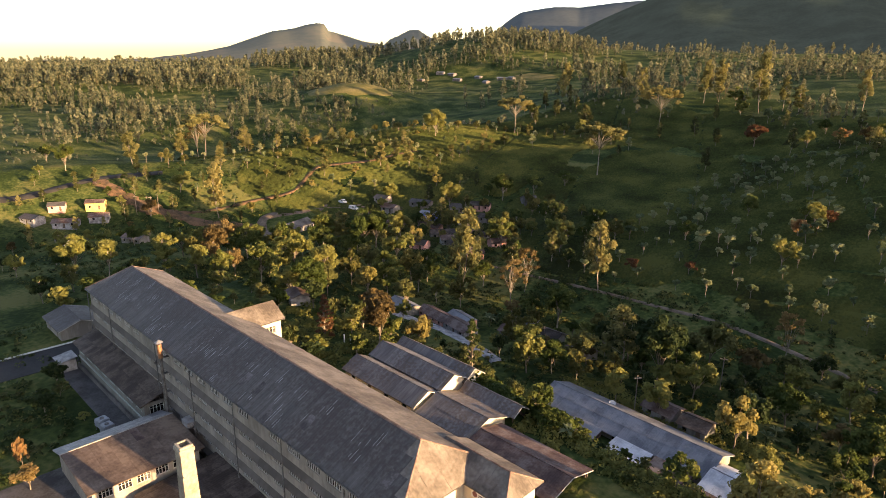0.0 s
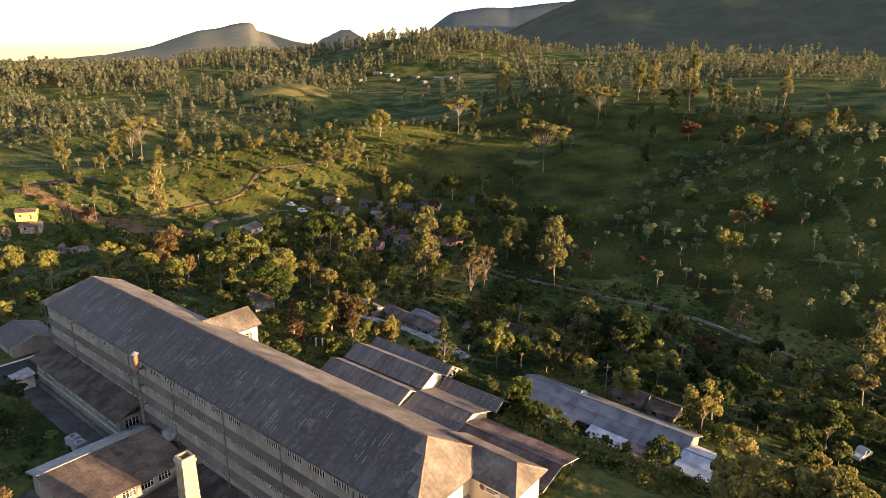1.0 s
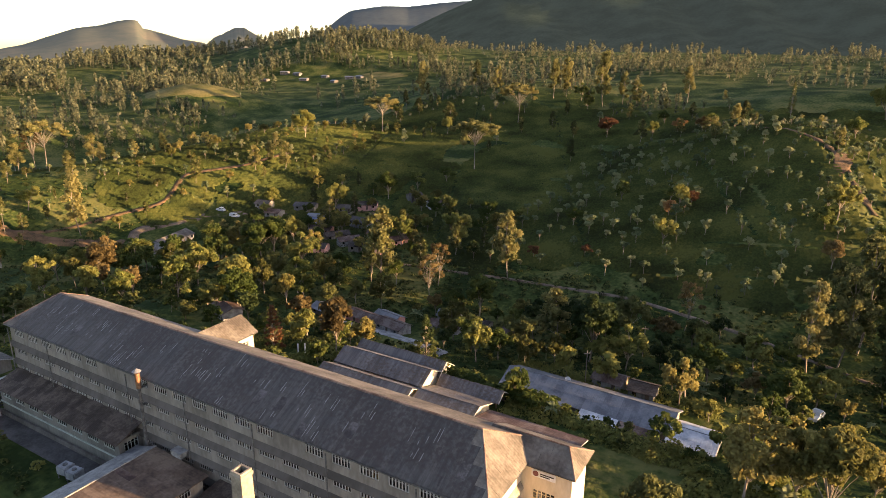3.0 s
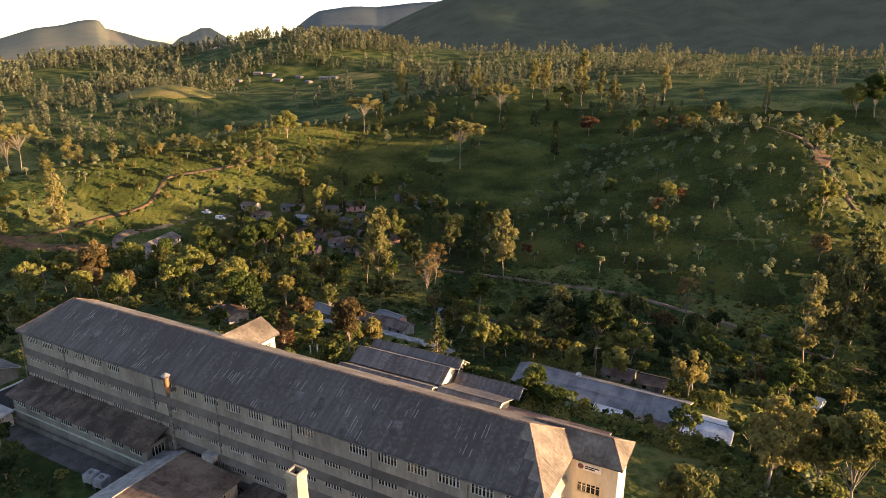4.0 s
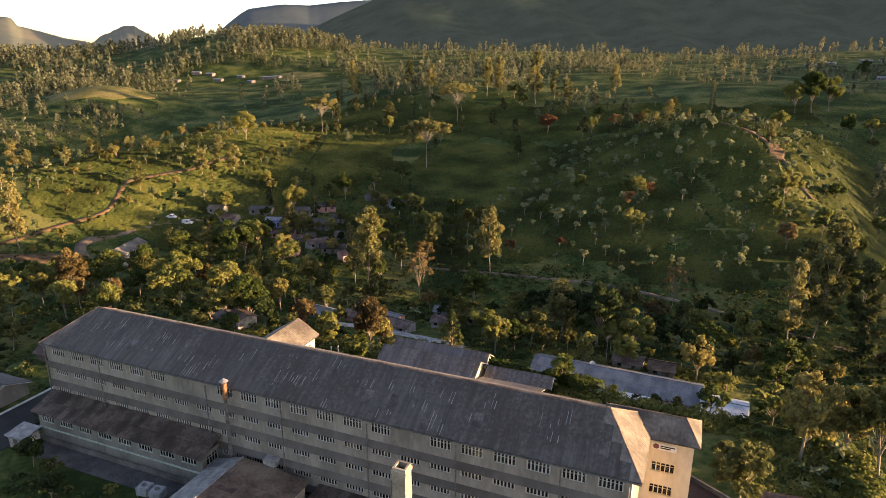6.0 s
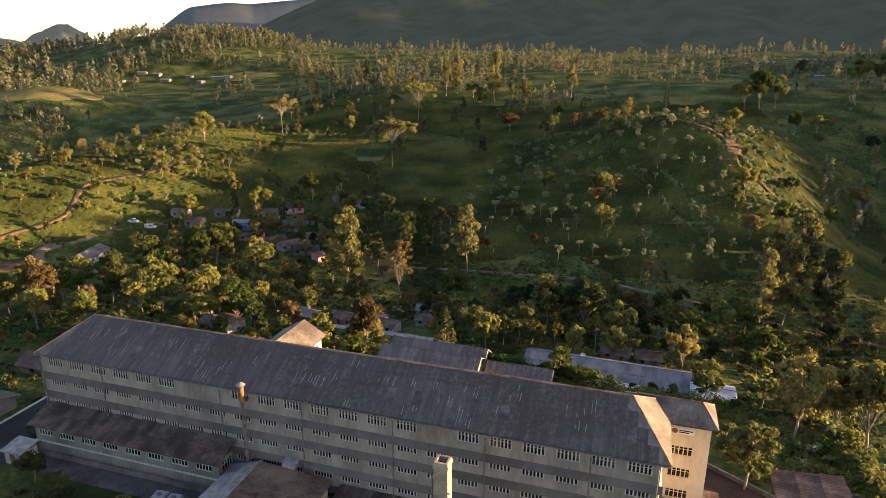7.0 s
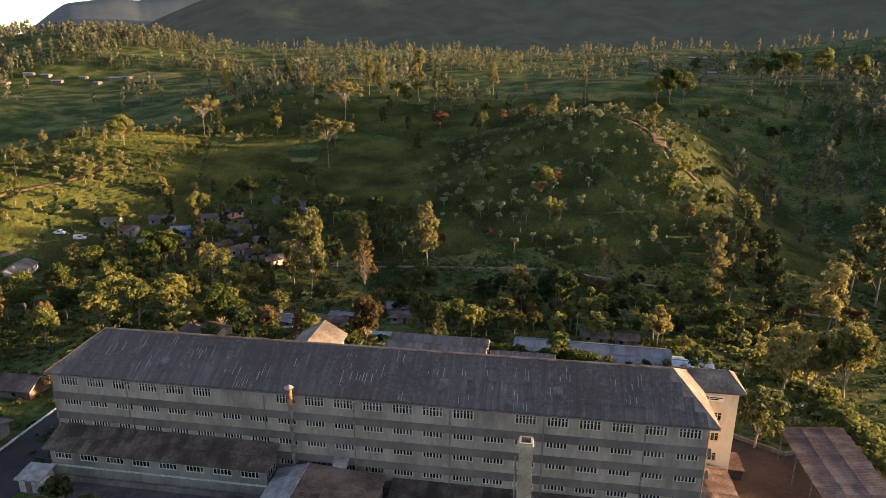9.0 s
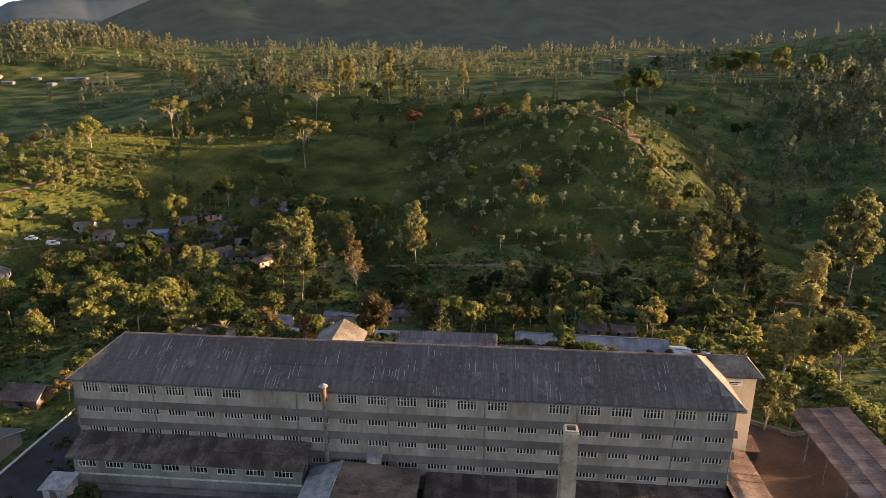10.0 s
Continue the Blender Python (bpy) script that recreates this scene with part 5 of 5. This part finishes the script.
BROAD_B = ((-92.3, 210.7, 8), (-114.2, 212.8, 6.5), (-70.4, 334.7, 9.4), (-347.7, 78.8, 5.4), (-21.2, 81.8, 8.3), (-47.4, 120.5, 12), (-128.6, 82.4, 13.5), (-184.3, 142.7, 15.8), (-180, 98.9, 9.4), (-192.2, 100.1, 13), (-133.9, 80.4, 9), (-108.4, 83.2, 9), (-191.4, 167.4, 12.5), (-230.6, 195.3, 10.4), (-204.7, 209.1, 14.4), (-189.9, 229.9, 14), (-69.3, 351.9, 9.9), (-5.4, 310, 10.3))
BROAD_C = ((-9, 224.5, 15.1), (2.1, 208.8, 12.2), (11.2, 247.7, 7.9), (26.9, 247.3, 8.7), (-14.8, 118.9, 10.6), (-26.3, 129.4, 5.8), (-80.8, 109, 9.6), (-99.3, 83, 7.1), (-216.3, 88.5, 12.4), (-195.2, 97, 9.7), (-31.3, 77.7, 6.2), (-242.9, 55.5, 8.1), (-17.4, 116.5, 6.8), (-27.1, 102.9, 4.7), (-36.1, 115.1, 4.9), (-171.2, 104.9, 14.5))
SLENDER_A = ((-128.8, 137.1, 27.9), (-97.6, 165.4, 22.9), (-196.2, 170.4, 10.2), (-272.6, 129.5, 25.8), (-267.7, 184.3, 11.4), (-375.6, 159, 16.3), (-351.1, 187.2, 16.4), (-373.4, 188, 9.2), (-347.1, 207.5, 10.2), (-340.2, 222.2, 11.3), (-356.6, 253.8, 9.3), (-341.3, 251.6, 7.9), (-1.9, 157.2, 29.9))
SLENDER_B = ((-7.6, 158.6, 22.2), (20.4, 139.6, 21), (-65.3, 122.9, 16.7), (-55.2, 376.5, 13.2), (-306.6, 446.4, 26.2), (-250.6, 435, 22.9), (-227.5, 423.7, 21.5), (-188.6, 434.3, 27.5), (-181.8, 441.6, 27.8), (-138.9, 434.8, 21.5), (-127.7, 427.7, 17.4), (-98.6, 444, 23.6), (-150, 426.5, 36.5))
DARK = ((-69.2, 133.6, 12.7), (-65.4, 134.9, 12.6), (-52.8, 141.1, 13.4), (-192.4, 235.1, 10.9), (-56.2, 122, 17.7), (-70.5, 113.3, 11), (-121.6, 79, 8.2), (-128.9, 114.6, 9.8), (-143.1, 204.7, 13.9), (-57.5, 141, 8.2), (-78.6, 127.8, 6.5), (-29.2, 59.6, 6.3), (-27.6, 53.2, 10.8), (-31.8, 151.9, 7))
UMBRELLA = ((-263, 328, 24.0), (-168, 275, 26.5), (-190.5, 378, 26.0), (-357, 165, 26.0))
SPARSE = ((-113, 142.6, 15.1), (-40.6, 153.3, 13.5), (-116.9, 153.9, 14.4), (-373.2, 168.2, 23.6))
RED = ((-55.4, 233.7, 6.6), (-61.2, 223.6, 6.6), (-95.6, 181.7, 5.1), (-79.7, 187.5, 4.6), (-85.5, 354.1, 8.8), (-122.8, 349.2, 12.8))
BANANA = ((-51.3, 132.3, 3.1), (-42.4, 129.6, 3.6), (-107.5, 126.2, 5.2), (-37, 126.8, 5.2), (-81.8, 116.9, 3.6), (-36.9, 121.4, 4.9), (-108.6, 130.2, 3.9), (-48.6, 76.9, 2.9), (-13.5, 70.8, 4.7), (-29.3, 139.4, 4), (-93.5, 127.1, 4), (-318.2, 111.3, 4.1))
HIGH = ((9.6, 399.6, 20.7), (18, 400, 26), (27, 405.3, 21), (30.5, 359.8, 14.5), (79.8, 450, 22), (96, 453.7, 24), (106.2, 452.8, 23), (123, 445.9, 28), (144.2, 440.3, 24), (165.9, 434.4, 17), (92.5, 690, 18))
SLENDER_C = ((-312, 185, 9), (-306, 198, 9), (-291, 213, 10), (-311, 220, 8.5), (-325, 175, 10), (-334, 163, 9), (-326, 131, 9.7), (-356, 151, 15), (-338, 118, 17), (-307, 149, 12), (-256, 211, 13), (-256, 221, 12), (-246, 221, 15), (-265, 235, 10), (-288, 413, 24), (-229, 356, 17), (-80, 332, 9.5), (-67.5, 326, 8.5), (-56, 341, 12.6), (-46, 327, 6.8), (-59, 298, 11), (-11, 280, 9), (-27, 325, 6), (-19, 335, 7), (-12, 143, 22.5), (-6, 147.5, 25), (4, 150, 22), (38, 157, 33), (33, 162, 30), (14, 130, 20), (3, 140, 14.3))
BROAD_D = ((-12, 217, 8.6), (-9, 197, 10), (11, 201, 10), (14, 182, 12), (-4, 173, 12), (5, 178, 11), (33, 140, 7), (35, 133, 8), (-15, 96, 9), (-83, 240, 10), (-64, 239, 8), (-347, 90, 14), (-374, 89, 10))
for x, y, h in HIGH:
    plant("broad", x, y, h, vrng.uniform(0.75, 0.95))
for x, y, h in BROAD_A + BROAD_B + BROAD_C + BROAD_D:
    plant("brown" if vrng.random() < 0.08 else "broad", x, y, h, vrng.uniform(0.9, 1.15) * (1.15 if h < 9 else 1.0))
for x, y, h in SLENDER_A + SLENDER_B + SLENDER_C:
    plant("slender", x, y, h, 0.9 if h > 20 else 1.25)
for x, y, h in DARK:
    plant("dark", x, y, h, 1.0)
for x, y, h in UMBRELLA:
    plant("umbrella", x, y, h, 1.0)
for x, y, h in SPARSE:
    plant("sparse", x, y, h, 1.0)
for x, y, h in RED:
    plant("red", x, y, h, 1.2)
plant("conifer", -82.5, 92.0, 13.5)
plant("conifer", -35, 404, 19.0, 0.55)
plant("dry", -107, 72, 9.5)
plant("brown", -92.5, 13.6, 4.0, 1.4)
plant("red", -97.5, 14.0, 5.5, 0.5)
plant("dark", -121.5, 24.8, 5.0, 1.2)
plant("dark", -112, 20.5, 4.2, 1.3)
plant("dark", -117, 24.0, 3.0, 1.3)
plant("broad", -106, 24.5, 1.6, 1.6)
plant("brown", -142.4, 51.5, 6.0, 1.0)
plant("brown", -94.6, 76.5, 13.0, 0.95)
for x, y, h in ((-8.5, 69.5, 15.6), (-12.5, 72, 12.5), (-18.5, 69.5, 14.8), (-17, 86, 10.0), (-14, 97, 9.5), (-33, 105, 10.5), (-3, 82, 9.0)):
    plant("golden", x, y, h, 0.88)

PLANTED = [(o.location.x, o.location.y) for o in scene.objects if not o.parent and o.get("category") == "tree"]
KEEP_OUT = ((-92, 60, -40, 76.5), (-140, 106, -92, 124), (-320, 60, -296, 95), (-170, 0, -28, 58), (-68, 84, -23, 104), (-40, 0, 0, 56), (-262, 126, -226, 172), (-232, 112, -205, 140))


def free(x, y, gap):
    if any(x0 < x < x1 and y0 < y < y1 for x0, y0, x1, y1 in KEEP_OUT):
        return False
    return all((x - a) ** 2 + (y - b) ** 2 > gap * gap for a, b in PLANTED)


def scatter(kinds, count, zone, gap, hs, seed, wide=(0.9, 1.2)):
    r = random.Random(seed)
    x0, y0, x1, y1 = zone
    made = tries = 0
    while made < count and tries < count * 12:
        tries += 1
        x, y = r.uniform(x0, x1), r.uniform(y0, y1)
        if free(x, y, gap):
            PLANTED.append((x, y))
            plant(r.choice(kinds), x, y, r.uniform(*hs), r.uniform(*wide))
            made += 1


scatter(("broad", "golden", "dark", "slender", "broad"), 44, (-228, 95, -110, 218), 8, (5, 11), 1)
scatter(("broad", "broad", "brown", "golden", "dark"), 26, (-215, 78, -100, 132), 6, (8, 13), 16, (0.85, 1.05))
scatter(("broad", "golden", "dark", "broad", "brown"), 24, (-112, 104, -15, 142), 5, (6, 11), 17, (0.85, 1.05))
scatter(("broad", "golden", "broad", "dark", "brown"), 34, (-110, 108, 20, 145), 5, (4, 9), 2)
scatter(("broad", "dark"), 16, (-125, 84, -70, 98), 5, (3, 6), 3)
scatter(("broad", "broad", "brown"), 6, (-30, 92, 30, 112), 8, (4, 8), 4)
scatter(("broad", "slender", "broad", "dark", "brown"), 30, (-340, 30, -175, 110), 10, (4, 9), 5)
scatter(("slender", "slender", "broad"), 16, (-330, 60, -270, 118), 9, (5, 9), 14)
scatter(("broad", "slender", "golden", "slender"), 20, (-222, 128, -112, 216), 6, (8, 14), 13)
scatter(("broad", "golden", "slender"), 30, (-228, 160, -140, 238), 5, (5, 10), 15)
scatter(("shade",), 250, (-118, 172, 14, 318), 4.2, (3.6, 6.6), 6, (1.0, 1.4))
scatter(("shade", "shade", "slender", "golden"), 165, (-345, 125, -235, 340), 5.5, (3.5, 7.0), 7)
scatter(("slender", "slender", "broad", "shade"), 44, (-300, 300, -60, 440), 10, (7, 14), 8)
scatter(("slender", "broad", "dark", "broad", "brown"), 34, (40, 165, 140, 400), 9, (6, 13), 9)
scatter(("broad", "dark", "broad"), 9, (-56, 73, -24, 79), 3.4, (1.4, 2.4), 11, (1.2, 1.7))
scatter(("broad",), 10, (-60, 76, -48, 82), 2.4, (2.0, 3.6), 31, (1.2, 1.6))
scatter(("broad", "dark"), 26, (-150, 55, -92, 98), 5, (3, 7), 12, (1.0, 1.4))
scatter(("dark", "broad"), 14, (-200, 40, -172, 90), 7, (5, 9), 10)


# ---- banana plants ----
def banana_mesh(seed):
    rng = np.random.default_rng(seed)
    tv, tf = [], []
    tube(tv, tf, [(0, 0, -0.3), (0.03, 0, 1.2), (0.05, 0.05, 2.2)], [0.2, 0.17, 0.1], 6)
    lv, lf = [], []
    for i in range(9):
        a = i * 2.4 + rng.normal(0, 0.2)
        L, up = rng.uniform(1.8, 2.6), rng.uniform(0.5, 1.35)
        base = len(lv)
        for k in range(6):
            f = k / 5
            d, z = L * math.cos(up) * f + 0.15, 2.1 + L * math.sin(up) * f - 1.3 * f * f
            w = 0.36 * math.sin(math.pi * min(0.97, 0.12 + 0.85 * f))
            for s in (-1, 0, 1):
                lv.append((d * math.cos(a) - s * w * math.sin(a), d * math.sin(a) + s * w * math.cos(a), z - abs(s) * w * 0.3))
        for k in range(5):
            for s in (0, 1):
                q = base + k * 3 + s
                lf.append((q, q + 1, q + 4, q + 3))
    return (tv, tf), (lv, lf)


BANANAS = []


def banana(x, y, h):
    s, spin = h / 4.0, vrng.uniform(0, 360)
    m = pose(x, y, float(terrain(x, y)), 0, 0, spin) @ Matrix.Scale(s, 4)
    if len(BANANAS) >= 3:
        first = vrng.choice(BANANAS)
        return copy_thing(first, m @ Matrix.Diagonal((*[1 / q for q in first.scale], 1)))
    (tv, tf), (lv, lf) = banana_mesh(len(BANANAS))
    ob = thing("banana_plant", "banana plant with broad arching green leaves", "plant", Matrix(), "banana plants")
    t, c = new("stem", mesh_from("stem", tv, tf, LEAF["pale"], True)), new("leaves", mesh_from("leaves", lv, lf, LEAF["pale"], True))
    t.parent = c.parent = ob
    ob.matrix_basis = m
    BANANAS.append(ob)
    return ob


for x, y, h in BANANA:
    banana(x, y, max(h, 3.4))
br = random.Random(12)
for i in range(46):
    x, y = (br.uniform(-110, 10), br.uniform(111, 132)) if i < 26 else (br.uniform(-19, -8), br.uniform(60, 78))
    if free(x, y, 3):
        banana(x, y, br.uniform(3, 4.4) if i < 26 else br.uniform(1.8, 2.8))


# ---- tea, scrub and far woods ----
def stuff(name, lv, lf, mat, label, category):
    ob = new(name, mesh_from(name, lv, lf, mat))
    return tagged(ob, label, category, kind="stuff")


def tea_bushes():
    """Clipped tea in close rows that follow the slope: a bumpy carpet, cut by foot paths."""
    rng = np.random.default_rng(5)
    vs, fs, base = [], [], 0
    for x0, y0, x1, y1, ang in ((-190, 170, 62, 336, 0.12), (-372, 148, -188, 352, 0.72), (-300, 328, 24, 424, 0.05)):
        cx, cy = (x0 + x1) / 2, (y0 + y1) / 2
        c, q = abs(math.cos(ang)), abs(math.sin(ang))
        U, V = ((x1 - x0) * c + (y1 - y0) * q) / 2, ((x1 - x0) * q + (y1 - y0) * c) / 2
        us, ws = np.arange(-U, U, 1.4), np.arange(-V, V, 1.05)
        u, w = np.meshgrid(us, ws)
        row = np.arange(len(ws))[:, None] % 2
        u = u + rng.normal(0, 0.2, u.shape)
        w = w + 3.0 * np.sin(u / 24) + 1.0 * np.sin(u / 9) + rng.normal(0, 0.06, u.shape)
        x, y = cx + u * math.cos(ang) - w * math.sin(ang), cy + u * math.sin(ang) + w * math.cos(ang)
        edge = np.minimum(np.minimum(x - x0, x1 - x), np.minimum(y - y0, y1 - y)) + 8 * np.sin(x / 13 + 1) * np.sin(y / 15) + 4 * np.sin(x / 5 + y / 7)
        patch = np.sin(x / 17 + np.sin(y / 23)) * np.sin(y / 21 + 1.4 * np.sin(x / 31))
        lane = (np.abs((x * 0.8 + y * 0.35) % 47 - 2) > 0.5) & (np.abs((y - 0.2 * x) % 38 - 2) > 0.45)
        keep = (edge > 6) & (patch > -0.975) & lane
        for line, gap in ((TEA_PATH, 2.2), (CREST_PATH, 2.6), *((q, 1.1) for q in LANES)):
            for (ax, ay), (bx, by) in zip(line, line[1:]):
                f = np.clip(((x - ax) * (bx - ax) + (y - ay) * (by - ay)) / ((bx - ax) ** 2 + (by - ay) ** 2), 0, 1)
                keep &= np.hypot(x - ax - f * (bx - ax), y - ay - f * (by - ay)) > gap
        h = np.where(row == 1, rng.uniform(0.7, 1.35, u.shape), rng.uniform(-0.1, 0.15, u.shape))
        z = terrain(x, y) + np.where(keep, h, -0.6)
        n, k = u.shape[1], u.shape[0]
        idx = np.arange(n * k).reshape(k, n)
        live = keep | np.roll(keep, 1, 0) | np.roll(keep, 1, 1) | np.roll(keep, -1, 0) | np.roll(keep, -1, 1)
        cell = live[:-1, :-1] & live[1:, 1:] & live[:-1, 1:] & live[1:, :-1]
        quad = np.stack([idx[:-1, :-1], idx[:-1, 1:], idx[1:, 1:], idx[1:, :-1]], -1)[cell]
        vs.append(np.stack([x, y, z], -1).reshape(-1, 3)), fs.append(quad + base)
        base += n * k
    stuff("tea_bushes", np.concatenate(vs), np.concatenate(fs), LEAF["tea"], "close rows of clipped green tea bushes on the slopes", "tea")


tea_bushes()


def scrub():
    rng = np.random.default_rng(8)
    cs, os = [], []
    for x0, y0, x1, y1, n in ((-200, 76, 60, 176, 4600), (-8, 50, 60, 84, 300), (-330, 40, -150, 200, 2200), (20, 130, 230, 400, 1500), (-170, -5, -128, 60, 250), (-128, -6, -97, 23, 260), (-260, 200, -115, 270, 900)):
        x, y = rng.uniform(x0, x1, n), rng.uniform(y0, y1, n)
        ok = np.ones(n, bool)
        for a0, b0, a1, b1 in KEEP_OUT + ((-127, 30, -92, 52),):
            ok &= ~((x > a0 - 1) & (x < a1 + 1) & (y > b0 - 1) & (y < b1 + 1)) | ((x < -128) & (y < 60)) | ((x < -97) & (y < 23))
        x, y = x[ok], y[ok]
        k = 24
        r = rng.uniform(0.3, 1.0, len(x)) ** 1.6 * 1.7
        d = rng.normal(0, 1, (len(x), k, 3))
        d /= np.linalg.norm(d, axis=2)[..., None]
        d[..., 2] = np.abs(d[..., 2])
        c = np.stack([x, y, terrain(x, y)], -1)[:, None] + d * r[:, None, None] * np.array((1, 1, 0.8)) * rng.uniform(0.6, 1, (len(x), k, 1))
        cs.append(c.reshape(-1, 3)), os.append((d + (0, 0, 0.4)).reshape(-1, 3))
    v, f = leaf_quads(rng, np.concatenate(cs), np.concatenate(os), 0.4)
    stuff("undergrowth", v, f, LEAF["scrub"], "tangled green shrubs and weeds on the banks", "shrubs")
    cs, os = [], []
    for x0, y0, x1, y1, n in ((-57, 73, -24, 79, 110), (-92, 82.5, -57, 96, 260), (-126, 50, -92, 84, 420), (-26, 55, -12, 74, 170), (-68, 103, -26, 112, 160)):
        x, y = rng.uniform(x0, x1, n), rng.uniform(y0, y1, n)
        k = 70
        r = rng.uniform(0.6, 1.8, n)
        d = rng.normal(0, 1, (n, k, 3))
        d /= np.linalg.norm(d, axis=2)[..., None]
        d[..., 2] = np.abs(d[..., 2])
        c = np.stack([x, y, terrain(x, y)], -1)[:, None] + d * r[:, None, None] * np.array((1, 1, 0.9)) * rng.uniform(0.6, 1, (n, k, 1))
        cs.append(c.reshape(-1, 3)), os.append((d + (0, 0, 0.4)).reshape(-1, 3))
    v, f = leaf_quads(rng, np.concatenate(cs), np.concatenate(os), 0.32)
    stuff("shrubs", v, f, LEAF["green"], "leafy yellow-green shrubs round the sheds", "shrubs")


scrub()


def hedge(pts, width, height, n, seed, beside):
    """A rank leafy strip along a line."""
    rng = np.random.default_rng(seed)
    line = np.array(pts, float)
    t = rng.uniform(0, len(pts) - 1, n)
    x, y = (np.interp(t, np.arange(len(pts)), line[:, k]) + rng.normal(0, width / 2.6, n) for k in (0, 1))
    k = 70
    d = rng.normal(0, 1, (n, k, 3))
    d /= np.linalg.norm(d, axis=2)[..., None]
    d[..., 2] = np.abs(d[..., 2])
    r = rng.uniform(0.5, 1.0, n) * height / 2
    c = np.stack([x, y, terrain(x, y) + r * 0.8], -1)[:, None] + d * r[:, None, None] * rng.uniform(0.7, 1.1, (n, k, 1))
    v, f = leaf_quads(rng, c.reshape(-1, 3), (d + (0, 0, 0.4)).reshape(-1, 3), 0.42)
    stuff("hedge", v, f, LEAF["green"], "rank yellow-green leafy strip " + beside, "hedge")


hedge(((-17, 79), (-14, 73), (-12.3, 67), (-11, 61), (-10.6, 55), (-10, 49), (-9, 40), (-8.5, 33)), 3.4, 3.2, 190, 4, "beside the vehicle shed")
hedge(((-74, 80.5), (-66, 80), (-58, 79.5), (-50, 79)), 2.6, 3.4, 90, 5, "behind the open timber shed")


GLADES = ((-548, 412, 58), (-565, 600, 62), (-520, 560, 55), (-500, 630, 50), (-470, 500, 45), (-395, 270, 50), (-410, 215, 40), (-17, 657, 60), (-90, 470, 40), (-60, 430, 40), (100, 850, 60))


def woods(name, count, r0, r1, a0, a1, hs, leaves, seed, label, even=-0.35):
    """Far trees, joined: leaf sprays in a few lumps over a thin trunk."""
    rng = np.random.default_rng(seed)
    r = np.sqrt(rng.uniform(r0 * r0, r1 * r1, count * 3))
    a = np.radians(rng.uniform(a0, a1, count * 3))
    x, y = -60 - r * np.sin(a), r * np.cos(a)
    mask = np.sin(x / 61 + 1.7 * np.sin(y / 83)) * np.sin(y / 57 + 1.1 * np.sin(x / 97)) + 0.5 * np.sin(x / 23) * np.sin(y / 31)
    ok = (mask > rng.uniform(even, even + 0.95, x.size)) & ((y > (330 if hs[1] < 6 else 400)) | (x < -345) | (x > 60) | ((x > 28) & (y > 175)))
    for cx, cy, q in GLADES:
        ok &= np.hypot(x - cx, y - cy) > q
    x, y = x[ok][:count], y[ok][:count]
    n = len(x)
    z, h = terrain(x, y), hs[0] + (hs[1] * 1.2 - hs[0]) * rng.uniform(0, 1, n) ** 1.8
    slim = rng.uniform(0.11, 0.23, n) * (2.2 if hs[1] < 6 else 1.0)
    k = leaves
    bare = rng.uniform(0.12, 0.5, (n, 1))
    f = bare + (1 - bare) * rng.uniform(0, 1, (n, k))
    th = rng.uniform(0, 6.283, (n, k))
    knots = np.sin(np.pi * np.clip(0.1 + 0.88 * (f - bare) / (1 - bare), 0, 1)) ** 0.6 * (0.68 + 0.32 * np.sin(f * 19 + th * 2 + rng.uniform(0, 6, (n, 1))))
    q = (h * slim)[:, None] * knots * rng.uniform(0.5, 1, (n, k)) ** 0.5
    d = np.stack([np.cos(th), np.sin(th), rng.uniform(-0.2, 0.7, (n, k))], -1)
    c = np.stack([x[:, None] + q * d[..., 0], y[:, None] + q * d[..., 1], z[:, None] + h[:, None] * f], -1)
    size = np.repeat(h * 0.095 * math.sqrt(70 / k), k) * (1.4 if hs[1] < 6 else 1.0)
    v, fc = leaf_quads(rng, c.reshape(-1, 3), d.reshape(-1, 3), size, 1.3)
    tr = 0.008 * h
    corners = np.array(((1, 0), (-0.5, 0.87), (-0.5, -0.87)))
    tv = np.concatenate([np.stack([x[:, None] + tr[:, None] * s * corners[:, 0], y[:, None] + tr[:, None] * s * corners[:, 1], np.repeat((z + h * g)[:, None], 3, 1)], -1) for g, s in ((-0.03, 1.3), (0.85, 0.3))], 1).reshape(-1, 3)
    o = np.arange(n)[:, None] * 6
    tq = np.concatenate([np.stack([o + i, o + (i + 1) % 3, o + 3 + (i + 1) % 3, o + 3 + i], -1) for i in range(3)], 1).reshape(-1, 4)
    ob = tagged(new(name), label, "woods", kind="stuff")
    for nm, me in (("crowns", mesh_from("crowns", v, fc, LEAF["woods"])), ("trunks", mesh_from("trunks", tv, tq, M["timber"]))):
        new(nm, me).parent = ob


woods("hill_scrub", 7000, 330, 1000, -42, 84, (1.4, 4.0), 9, 24, "low bushes and coarse grass over the hills")
woods("far_woods", 900, 200, 560, -66, -17, (5, 14), 60, 25, "mixed trees covering the eastern hillside", -0.75)
woods("far_woods", 560, 400, 740, -42, 52, (6, 17), 80, 21, "scattered tall trees on the hills beyond the valley")
woods("far_woods", 560, 400, 760, 50, 84, (7, 16), 80, 27, "mixed trees on the western hills")
woods("far_woods", 4300, 760, 1400, 27, 82, (8, 18), 40, 22, "dense woodland covering the far ridges", -0.6)
woods("far_woods", 620, 640, 1300, -40, 27, (7, 18), 50, 26, "scattered trees on the far valley side")
woods("far_woods", 2000, 1450, 3200, 46, 84, (14, 26), 16, 23, "distant woodland on the far hills and plain")
